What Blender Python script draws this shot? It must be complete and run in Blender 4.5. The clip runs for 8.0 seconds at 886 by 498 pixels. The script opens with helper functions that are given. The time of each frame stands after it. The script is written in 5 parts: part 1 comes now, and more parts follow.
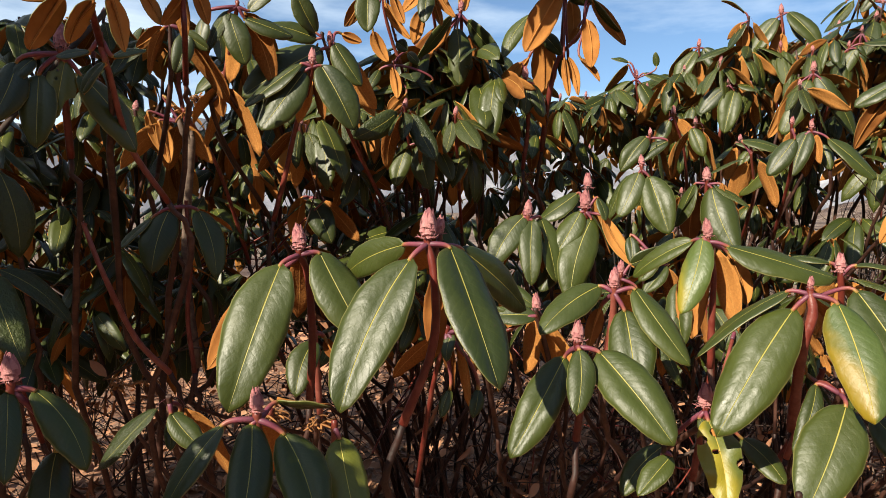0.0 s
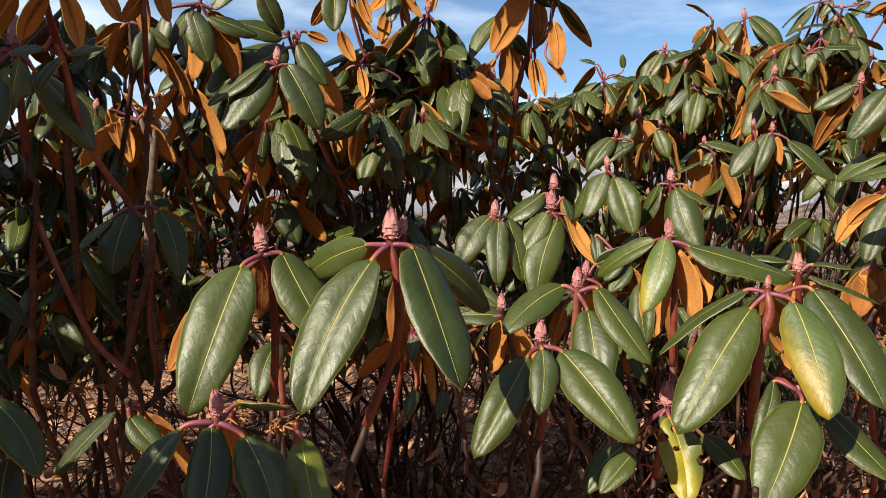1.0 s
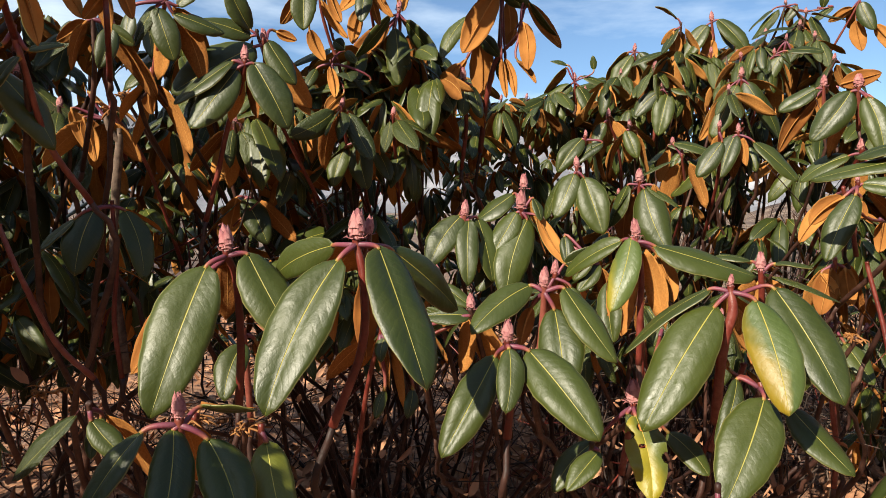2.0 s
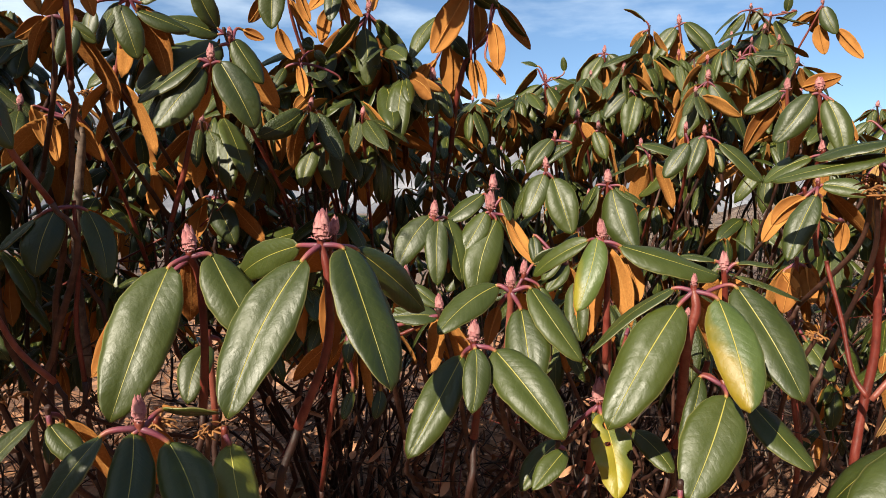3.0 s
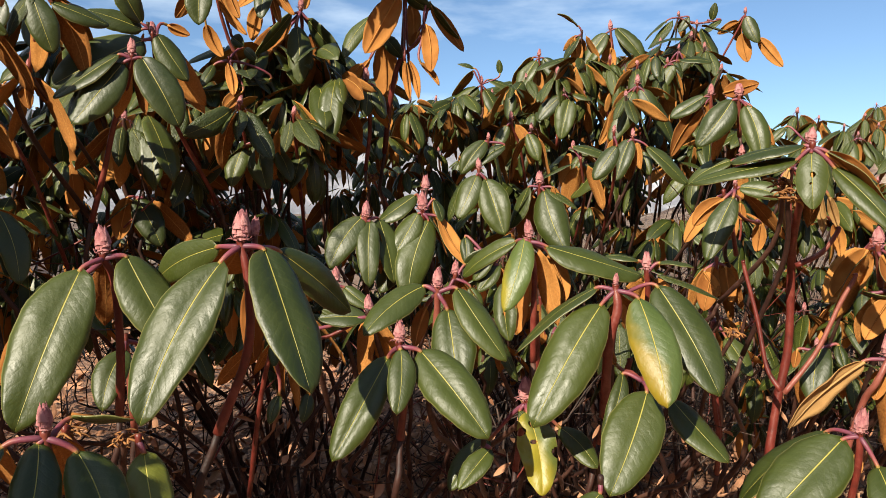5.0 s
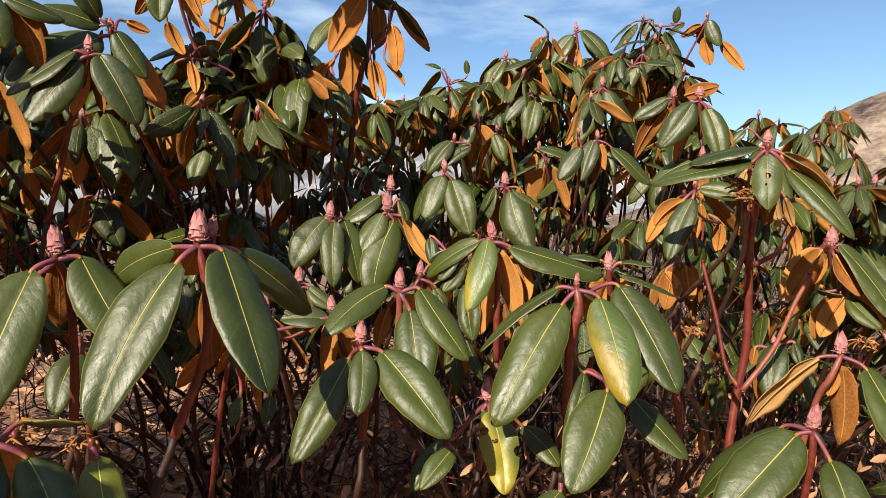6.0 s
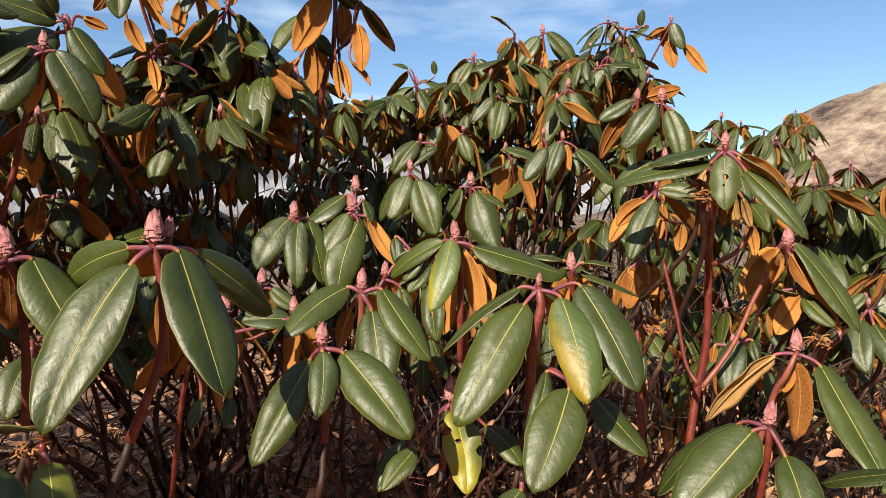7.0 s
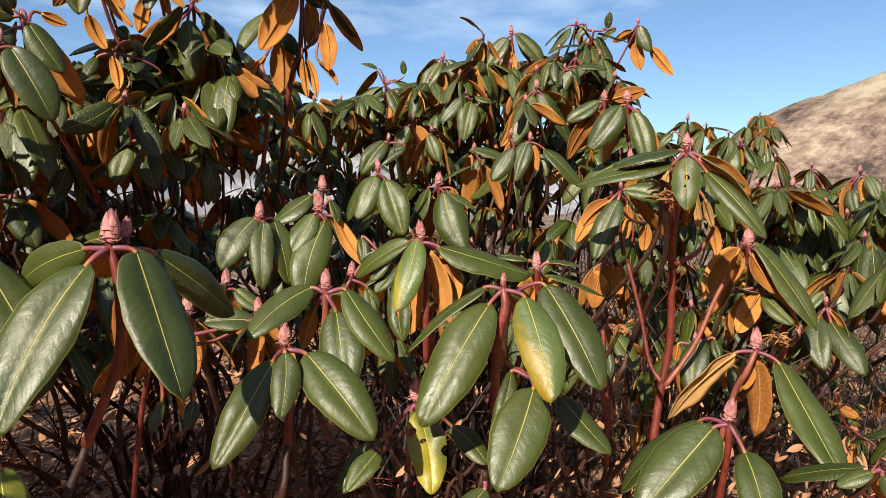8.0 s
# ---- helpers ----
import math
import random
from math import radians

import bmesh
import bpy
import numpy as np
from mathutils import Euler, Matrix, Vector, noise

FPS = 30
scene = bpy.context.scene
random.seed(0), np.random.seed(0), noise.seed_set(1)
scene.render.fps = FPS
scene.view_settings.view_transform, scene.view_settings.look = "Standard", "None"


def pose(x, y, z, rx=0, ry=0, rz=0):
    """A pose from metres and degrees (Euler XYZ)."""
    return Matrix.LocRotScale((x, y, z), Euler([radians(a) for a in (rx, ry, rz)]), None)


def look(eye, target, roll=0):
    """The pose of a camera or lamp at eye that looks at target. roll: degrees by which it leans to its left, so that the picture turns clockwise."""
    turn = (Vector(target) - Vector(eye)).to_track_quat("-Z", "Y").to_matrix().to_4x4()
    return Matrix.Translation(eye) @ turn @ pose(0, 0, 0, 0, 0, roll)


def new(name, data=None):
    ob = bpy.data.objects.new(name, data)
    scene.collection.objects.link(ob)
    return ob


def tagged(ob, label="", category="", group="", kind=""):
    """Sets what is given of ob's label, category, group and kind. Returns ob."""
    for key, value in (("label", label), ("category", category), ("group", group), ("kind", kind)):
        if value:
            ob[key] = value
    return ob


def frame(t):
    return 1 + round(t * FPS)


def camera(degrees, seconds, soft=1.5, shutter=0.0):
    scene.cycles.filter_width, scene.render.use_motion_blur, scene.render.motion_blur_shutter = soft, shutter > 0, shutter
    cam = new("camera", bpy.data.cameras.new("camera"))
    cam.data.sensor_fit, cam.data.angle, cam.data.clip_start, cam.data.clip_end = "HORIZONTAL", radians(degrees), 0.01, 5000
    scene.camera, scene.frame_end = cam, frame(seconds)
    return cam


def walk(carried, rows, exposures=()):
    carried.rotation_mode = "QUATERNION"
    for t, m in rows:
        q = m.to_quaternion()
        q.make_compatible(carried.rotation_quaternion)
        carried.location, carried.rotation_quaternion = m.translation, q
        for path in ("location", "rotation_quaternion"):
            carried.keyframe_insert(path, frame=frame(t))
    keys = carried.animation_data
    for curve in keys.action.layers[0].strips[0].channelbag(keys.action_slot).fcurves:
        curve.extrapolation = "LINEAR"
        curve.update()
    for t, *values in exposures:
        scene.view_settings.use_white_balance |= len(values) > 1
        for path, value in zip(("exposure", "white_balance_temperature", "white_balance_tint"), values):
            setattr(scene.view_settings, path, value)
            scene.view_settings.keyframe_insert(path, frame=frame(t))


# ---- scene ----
# The camera pans on a tripod: the lens sits ahead of the pivot.
EYE = 0.95
cam = camera(65.18, 8.0, soft=0.8)
ROWS = [
    (0.0, -0.0000, -0.0000, -0.0000, 0.00, -3.00, 0.02),
    (0.5, 0.0035, 0.0000, 0.0000, -1.06, -3.00, 0.02),
    (1.0, 0.0076, -0.0001, 0.0000, -2.29, -2.98, 0.01),
    (1.5, 0.0110, -0.0002, 0.0000, -3.33, -2.98, 0.00),
    (3.0, 0.0214, -0.0009, 0.0000, -6.49, -2.95, -0.00),
    (3.5, 0.0249, -0.0013, 0.0000, -7.55, -2.94, -0.02),
    (4.0, 0.0289, -0.0018, 0.0000, -8.75, -2.92, -0.05),
    (4.5, 0.0327, -0.0024, 0.0000, -9.93, -2.90, -0.06),
    (5.0, 0.0369, -0.0031, 0.0000, -11.20, -2.88, -0.08),
    (6.5, 0.0486, -0.0057, 0.0000, -14.84, -2.85, -0.13),
    (7.0, 0.0525, -0.0067, 0.0000, -16.06, -2.83, -0.14),
    (7.5, 0.0560, -0.0077, 0.0000, -17.16, -2.82, -0.16),
    (8.0, 0.0598, -0.0088, 0.0000, -18.34, -2.81, -0.17),
]
EXPOSURES = [(0.0, 0.76), (8.0, 0.76)]
walk(cam, [(t, pose(x, y, EYE + z, 90 + pitch, roll, yaw)) for t, x, y, z, yaw, pitch, roll in ROWS], EXPOSURES)

# ---- light ----
SUN_AZ, SUN_EL = 220.0, 33.0  # degrees clockwise from the first view's heading, degrees up


def bearing(az, el=0.0):
    """The way of that compass bearing (clockwise from +y) and elevation."""
    a, e = radians(az), radians(el)
    return Vector((math.sin(a) * math.cos(e), math.cos(a) * math.cos(e), math.sin(e)))


world = bpy.data.worlds.new("sky")
scene.world = world
world.use_nodes = True
wt = world.node_tree
wt.nodes.clear()
sky = wt.nodes.new("ShaderNodeTexSky")
sky.sky_type, sky.sun_disc = "NISHITA", False
sky.sun_elevation, sky.sun_rotation = radians(SUN_EL), radians(SUN_AZ)
sky.altitude, sky.air_density, sky.dust_density, sky.ozone_density = 1800, 1.0, 1.5, 2.0
coord = wt.nodes.new("ShaderNodeTexCoord")
stretch = wt.nodes.new("ShaderNodeMapping")
stretch.inputs["Scale"].default_value = (1.3, 1.3, 5.0)
stretch.inputs["Location"].default_value = (0.35, 0.1, 0.2)
cloud = wt.nodes.new("ShaderNodeTexNoise")
cloud.inputs["Scale"].default_value, cloud.inputs["Detail"].default_value, cloud.inputs["Roughness"].default_value = 2.2, 6.0, 0.55
veil = wt.nodes.new("ShaderNodeMapRange")
veil.inputs["From Min"].default_value, veil.inputs["From Max"].default_value, veil.inputs["To Max"].default_value = 0.46, 0.78, 0.72
white = wt.nodes.new("ShaderNodeMix")
white.data_type = "RGBA"
white.inputs[7].default_value = (9.5, 9.8, 10.2, 1)
back = wt.nodes.new("ShaderNodeBackground")
back.inputs["Strength"].default_value = 0.083
wout = wt.nodes.new("ShaderNodeOutputWorld")
wt.links.new(coord.outputs["Generated"], stretch.inputs["Vector"])
wt.links.new(stretch.outputs["Vector"], cloud.inputs["Vector"])
side = wt.nodes.new("ShaderNodeSeparateXYZ")
wt.links.new(coord.outputs["Generated"], side.inputs[0])
lean = wt.nodes.new("ShaderNodeMath")
lean.operation, lean.inputs[1].default_value = "MULTIPLY_ADD", -0.28
wt.links.new(side.outputs[0], lean.inputs[0])
wt.links.new(cloud.outputs["Fac"], lean.inputs[2])
wt.links.new(lean.outputs[0], veil.inputs["Value"])
wt.links.new(veil.outputs["Result"], white.inputs[0])
wt.links.new(sky.outputs["Color"], white.inputs[6])
tint = wt.nodes.new("ShaderNodeMix")
tint.data_type, tint.blend_type = "RGBA", "MULTIPLY"
tint.inputs[0].default_value, tint.inputs[7].default_value = 1.0, (0.94, 1.03, 1.06, 1)
wt.links.new(white.outputs[2], tint.inputs[6])
wt.links.new(tint.outputs[2], back.inputs["Color"])
wt.links.new(back.outputs["Background"], wout.inputs["Surface"])

sun = new("sun", bpy.data.lights.new("sun", "SUN"))
sun.data.energy, sun.data.angle, sun.data.color = 5.0, radians(0.5), (1.0, 0.90, 0.72)
sun.matrix_world = look(bearing(SUN_AZ, SUN_EL) * 30, (0, 0, 0))


# ---- materials ----
def material(name):
    m = bpy.data.materials.new(name)
    m.use_nodes = True
    nt = m.node_tree
    return m, nt, nt.nodes["Principled BSDF"]


def ramp(nt, source, stops):
    r = nt.nodes.new("ShaderNodeValToRGB")
    r.color_ramp.elements[0].position, r.color_ramp.elements[0].color = stops[0][0], (*stops[0][1], 1)
    r.color_ramp.elements[1].position, r.color_ramp.elements[1].color = stops[-1][0], (*stops[-1][1], 1)
    for at, colour in stops[1:-1]:
        r.color_ramp.elements.new(at).color = (*colour, 1)
    nt.links.new(source, r.inputs["Fac"])
    return r.outputs["Color"]


def calc(nt, op, a, b=None, clamp=False):
    n = nt.nodes.new("ShaderNodeMath")
    n.operation, n.use_clamp = op, clamp
    for i, v in enumerate((a, b)):
        if v is None:
            continue
        if isinstance(v, (int, float)):
            n.inputs[i].default_value = v
        else:
            nt.links.new(v, n.inputs[i])
    return n.outputs[0]


def mixed(nt, fac, a, b, blend="MIX"):
    n = nt.nodes.new("ShaderNodeMix")
    n.data_type, n.blend_type = "RGBA", blend
    for i, v in ((0, fac), (6, a), (7, b)):
        if isinstance(v, (int, float)):
            n.inputs[i].default_value = v
        elif isinstance(v, tuple):
            n.inputs[i].default_value = (*v, 1)
        else:
            nt.links.new(v, n.inputs[i])
    return n.outputs[2]


def noisy(nt, scale, detail=4.0, rough=0.55, space="Object"):
    c = nt.nodes.new("ShaderNodeTexCoord")
    n = nt.nodes.new("ShaderNodeTexNoise")
    n.inputs["Scale"].default_value, n.inputs["Detail"].default_value, n.inputs["Roughness"].default_value = scale, detail, rough
    nt.links.new(c.outputs[space], n.inputs["Vector"])
    return n.outputs["Fac"]


def bumped(nt, bsdf, height, strength, distance):
    b = nt.nodes.new("ShaderNodeBump")
    b.inputs["Strength"].default_value, b.inputs["Distance"].default_value = strength, distance
    nt.links.new(height, b.inputs["Height"])
    nt.links.new(b.outputs["Normal"], bsdf.inputs["Normal"])


def leaf_top(name, dark, light, rib, patch=None, amount=0.5):
    """Glossy upper face: yellow midrib, faint side veins, blotches; the UV runs across (x) and along (y) the blade."""
    m, nt, b = material(name)
    uv = nt.nodes.new("ShaderNodeUVMap")
    xyz = nt.nodes.new("ShaderNodeSeparateXYZ")
    nt.links.new(uv.outputs["UV"], xyz.inputs[0])
    across = calc(nt, "ABSOLUTE", calc(nt, "SUBTRACT", xyz.outputs[0], 0.5))
    along = xyz.outputs[1]
    info = nt.nodes.new("ShaderNodeObjectInfo")
    geo = nt.nodes.new("ShaderNodeNewGeometry")
    rand = calc(nt, "FRACT", calc(nt, "ADD", info.outputs["Random"], geo.outputs["Random Per Island"]))
    # side veins slant towards the tip
    wob = calc(nt, "MULTIPLY", calc(nt, "SUBTRACT", noisy(nt, 40), 0.5), 0.10)
    phase = calc(nt, "ADD", calc(nt, "SUBTRACT", along, calc(nt, "MULTIPLY", across, 0.34)), wob)
    wave = calc(nt, "ABSOLUTE", calc(nt, "SINE", calc(nt, "MULTIPLY", phase, 42.0)))
    vein = calc(nt, "SUBTRACT", 1.0, calc(nt, "MULTIPLY", wave, 2.6), True)
    quilt = calc(nt, "POWER", wave, 0.6)
    taper = calc(nt, "ADD", 40.0, calc(nt, "MULTIPLY", along, 75.0))
    midrib = calc(nt, "MULTIPLY", calc(nt, "SUBTRACT", 1.0, calc(nt, "POWER", calc(nt, "MULTIPLY", across, taper), 2.0), True), 0.9)
    edge = calc(nt, "MULTIPLY", calc(nt, "SUBTRACT", across, 0.475), 26.0, True)
    blotch = noisy(nt, 22, 5)
    fine = noisy(nt, 420, 3)
    tone = calc(nt, "ADD", calc(nt, "MULTIPLY", rand, 0.55), calc(nt, "MULTIPLY", blotch, 0.6))
    colour = ramp(nt, tone, [(0.2, dark), (0.85, light)])
    if patch:
        lopsided = calc(nt, "MULTIPLY", calc(nt, "SUBTRACT", 0.5, xyz.outputs[0]), 0.55)
        where = calc(nt, "ADD", calc(nt, "ADD", calc(nt, "MULTIPLY", noisy(nt, 22, 3), 0.5), calc(nt, "MULTIPLY", along, 0.5)), lopsided)
        fac = nt.nodes.new("ShaderNodeMapRange")
        fac.inputs["From Min"].default_value, fac.inputs["From Max"].default_value = 0.75 - amount * 0.5, 0.95 - amount * 0.5
        nt.links.new(where, fac.inputs["Value"])
        colour = mixed(nt, fac.outputs[0], colour, patch)
    colour = mixed(nt, calc(nt, "MULTIPLY", vein, 0.13), colour, (light[0] * 1.5, light[1] * 1.45, light[2] * 1.4))
    colour = mixed(nt, calc(nt, "MULTIPLY", edge, 0.6), colour, (0.36, 0.32, 0.12))
    speck = calc(nt, "MULTIPLY", calc(nt, "SUBTRACT", noisy(nt, 150, 2), 0.69), 9.0, True)
    colour = mixed(nt, calc(nt, "MULTIPLY", speck, 0.5), colour, (0.06, 0.045, 0.02))
    colour = mixed(nt, midrib, colour, rib)
    nt.links.new(colour, b.inputs["Base Color"])
    dust = calc(nt, "ADD", 0.27, calc(nt, "MULTIPLY", noisy(nt, 45, 6, 0.65), 0.38))
    nt.links.new(dust, b.inputs["Roughness"])
    b.inputs["Specular IOR Level"].default_value = 0.5
    swell = calc(nt, "ADD", calc(nt, "MULTIPLY", noisy(nt, 85, 4), 1.25), calc(nt, "MULTIPLY", noisy(nt, 28, 2), 3.0))
    h = calc(nt, "ADD", calc(nt, "MULTIPLY", midrib, -0.6), calc(nt, "ADD", calc(nt, "MULTIPLY", fine, 0.2), calc(nt, "ADD", calc(nt, "MULTIPLY", quilt, 0.12), swell)))
    bumped(nt, b, h, 0.46, 0.0014)
    return m


def felt(name, dark, light, rib):
    """Woolly cinnamon underside."""
    m, nt, b = material(name)
    info = nt.nodes.new("ShaderNodeObjectInfo")
    geo = nt.nodes.new("ShaderNodeNewGeometry")
    rand = calc(nt, "FRACT", calc(nt, "ADD", info.outputs["Random"], geo.outputs["Random Per Island"]))
    tone = calc(nt, "ADD", calc(nt, "MULTIPLY", rand, 0.5), calc(nt, "MULTIPLY", noisy(nt, 35, 5), 0.6))
    colour = ramp(nt, tone, [(0.2, dark), (0.9, light)])
    uv = nt.nodes.new("ShaderNodeUVMap")
    xyz = nt.nodes.new("ShaderNodeSeparateXYZ")
    nt.links.new(uv.outputs["UV"], xyz.inputs[0])
    across = calc(nt, "ABSOLUTE", calc(nt, "SUBTRACT", xyz.outputs[0], 0.5))
    colour = mixed(nt, calc(nt, "SUBTRACT", 1.0, calc(nt, "MULTIPLY", across, 40.0), True), colour, rib)
    nt.links.new(colour, b.inputs["Base Color"])
    b.inputs["Roughness"].default_value = 0.9
    b.inputs["Specular IOR Level"].default_value = 0.15
    bumped(nt, b, noisy(nt, 700, 3), 0.6, 0.0006)
    return m


def bark(name, dark, mid, light, scale=60, rough=0.6):
    m, nt, b = material(name)
    info = nt.nodes.new("ShaderNodeObjectInfo")
    n = noisy(nt, scale, 6, 0.65)
    big = noisy(nt, scale * 0.17, 2)
    tone = calc(nt, "ADD", calc(nt, "MULTIPLY", n, 0.6), calc(nt, "ADD", calc(nt, "MULTIPLY", big, 0.5), calc(nt, "MULTIPLY", calc(nt, "SUBTRACT", info.outputs["Random"], 0.5), 0.2)))
    nt.links.new(ramp(nt, tone, [(0.35, dark), (0.55, mid), (0.78, light)]), b.inputs["Base Color"])
    b.inputs["Roughness"].default_value = rough
    bumped(nt, b, n, 0.7, 0.0015)
    return m


M_TOP = leaf_top("leaf_green", (0.016, 0.0255, 0.0034), (0.047, 0.0605, 0.0072), (0.37, 0.32, 0.06))
M_OLIVE = leaf_top("leaf_olive", (0.060, 0.075, 0.010), (0.125, 0.135, 0.018), (0.50, 0.43, 0.08))
M_YELLOW = leaf_top("leaf_yellowing", (0.036, 0.060, 0.012), (0.072, 0.10, 0.02), (0.42, 0.33, 0.05), (0.215, 0.150, 0.010), 0.47)
M_PATCH = leaf_top("leaf_patched", (0.036, 0.062, 0.012), (0.075, 0.105, 0.02), (0.40, 0.33, 0.05), (0.24, 0.20, 0.015), 0.22)
M_EATEN = leaf_top("leaf_eaten", (0.05, 0.075, 0.012), (0.12, 0.13, 0.02), (0.45, 0.34, 0.05), (0.25, 0.205, 0.014), 0.80)
M_FELT = felt("leaf_felt", (0.16, 0.052, 0.012), (0.56, 0.25, 0.065), (0.58, 0.31, 0.09))
M_DRY = felt("leaf_dry", (0.24, 0.125, 0.042), (0.48, 0.29, 0.115), (0.45, 0.28, 0.12))
M_TUFT = felt("dried_petal", (0.17, 0.068, 0.024), (0.44, 0.21, 0.08), (0.35, 0.17, 0.07))
M_TWIG = bark("red_twig", (0.06, 0.011, 0.008), (0.15, 0.024, 0.016), (0.27, 0.085, 0.06), 70, 0.42)
M_BARK = bark("grey_bark", (0.022, 0.014, 0.010), (0.055, 0.033, 0.024), (0.21, 0.145, 0.105), 70, 0.8)


def scale_material():
    """Bud scales: pink with a pale bloom, mauve towards their edges and tips, each a little different."""
    m, nt, b = material("bud_scale")
    uv = nt.nodes.new("ShaderNodeUVMap")
    xyz = nt.nodes.new("ShaderNodeSeparateXYZ")
    nt.links.new(uv.outputs["UV"], xyz.inputs[0])
    geo = nt.nodes.new("ShaderNodeNewGeometry")
    rim = calc(nt, "MULTIPLY", calc(nt, "ABSOLUTE", calc(nt, "SUBTRACT", xyz.outputs[0], 0.5)), 2.0)
    t = calc(nt, "ADD", calc(nt, "MULTIPLY", calc(nt, "POWER", rim, 2.5), 0.35), calc(nt, "MULTIPLY", xyz.outputs[1], 0.35))
    t = calc(nt, "ADD", t, calc(nt, "ADD", calc(nt, "MULTIPLY", geo.outputs["Random Per Island"], 0.3), calc(nt, "MULTIPLY", calc(nt, "SUBTRACT", noisy(nt, 9), 0.5), 0.5)))
    nt.links.new(ramp(nt, t, [(0.16, (0.60, 0.27, 0.26)), (0.50, (0.42, 0.145, 0.15)), (0.92, (0.13, 0.04, 0.058))]), b.inputs["Base Color"])
    b.inputs["Roughness"].default_value = 0.7
    bumped(nt, b, noisy(nt, 40), 0.5, 0.03)
    return m


M_SCALE = scale_material()
M_STEM = bark("brown_stem", (0.018, 0.007, 0.005), (0.042, 0.014, 0.009), (0.12, 0.055, 0.036), 85, 0.6)


def stalk_material():
    m, nt, b = material("leaf_stalk")
    uv = nt.nodes.new("ShaderNodeUVMap")
    xyz = nt.nodes.new("ShaderNodeSeparateXYZ")
    nt.links.new(uv.outputs["UV"], xyz.inputs[0])
    t = calc(nt, "ADD", xyz.outputs[1], calc(nt, "MULTIPLY", calc(nt, "SUBTRACT", noisy(nt, 120), 0.5), 0.4))
    nt.links.new(ramp(nt, t, [(0.0, (0.13, 0.042, 0.066)), (0.5, (0.21, 0.048, 0.072)), (0.85, (0.28, 0.09, 0.05)), (1.0, (0.36, 0.27, 0.06))]), b.inputs["Base Color"])
    b.inputs["Roughness"].default_value = 0.5
    bumped(nt, b, noisy(nt, 500), 0.4, 0.0006)
    return m


M_STALK = stalk_material()


def ground_material():
    m, nt, b = material("litter_soil")
    a, c = noisy(nt, 3.0, 6), noisy(nt, 45, 6, 0.7)
    tone = calc(nt, "ADD", calc(nt, "MULTIPLY", a, 0.5), calc(nt, "MULTIPLY", c, 0.5))
    near = ramp(nt, tone, [(0.35, (0.085, 0.042, 0.026)), (0.5, (0.26, 0.14, 0.088)), (0.68, (0.50, 0.32, 0.215))])
    g = nt.nodes.new("ShaderNodeNewGeometry")
    xyz = nt.nodes.new("ShaderNodeSeparateXYZ")
    nt.links.new(g.outputs["Position"], xyz.inputs[0])
    # dry grass and scree on the hillside, brush in darker blotches
    broad = noisy(nt, 0.09, 8, 0.66)
    tall = nt.nodes.new("ShaderNodeMapping")
    tall.inputs["Scale"].default_value = (1.0, 1.0, 1.5)
    nt.links.new(g.outputs["Position"], tall.inputs["Vector"])
    rough = nt.nodes.new("ShaderNodeTexNoise")
    rough.inputs["Scale"].default_value, rough.inputs["Detail"].default_value, rough.inputs["Roughness"].default_value = 0.40, 9.0, 0.74
    nt.links.new(tall.outputs["Vector"], rough.inputs["Vector"])
    brush = rough.outputs["Fac"]
    hill = ramp(nt, calc(nt, "ADD", calc(nt, "MULTIPLY", broad, 0.45), calc(nt, "MULTIPLY", brush, 0.55)), [(0.41, (0.050, 0.038, 0.036)), (0.47, (0.145, 0.100, 0.082)), (0.53, (0.24, 0.178, 0.138)), (0.60, (0.36, 0.29, 0.22))])
    high = nt.nodes.new("ShaderNodeMapRange")
    high.inputs["From Min"].default_value, high.inputs["From Max"].default_value = 14.0, 32.0
    nt.links.new(calc(nt, "ADD", xyz.outputs[2], calc(nt, "MULTIPLY", calc(nt, "SUBTRACT", broad, 0.5), 22.0)), high.inputs["Value"])
    hill = mixed(nt, calc(nt, "MULTIPLY", high.outputs[0], 0.5), hill, (0.42, 0.36, 0.235))
    far = nt.nodes.new("ShaderNodeMapRange")
    far.inputs["From Min"].default_value, far.inputs["From Max"].default_value = 4.0, 12.0
    away = nt.nodes.new("ShaderNodeVectorMath")
    away.operation = "LENGTH"
    nt.links.new(g.outputs["Position"], away.inputs[0])
    nt.links.new(away.outputs["Value"], far.inputs["Value"])
    nt.links.new(mixed(nt, far.outputs[0], near, hill), b.inputs["Base Color"])
    b.inputs["Roughness"].default_value = 0.95
    b.inputs["Specular IOR Level"].default_value = 0.1
    bumped(nt, b, c, 0.8, 0.02)
    return m


def mountain_material():
    m, nt, b = material("hazy_snow_rock")
    n = noisy(nt, 0.004, 8, 0.65)
    nt.links.new(ramp(nt, n, [(0.40, (0.11, 0.115, 0.135)), (0.52, (0.19, 0.19, 0.215)), (0.66, (0.37, 0.37, 0.39))]), b.inputs["Base Color"])
    b.inputs["Roughness"].default_value = 1.0
    return m


M_GROUND, M_MOUNTAIN = ground_material(), mountain_material()
M_LITTER = felt("litter_leaf", (0.18, 0.077, 0.040), (0.55, 0.295, 0.17), (0.44, 0.24, 0.14))
M_STRAW = bark("dry_stems", (0.07, 0.048, 0.036), (0.19, 0.135, 0.10), (0.38, 0.29, 0.21), 60, 0.9)


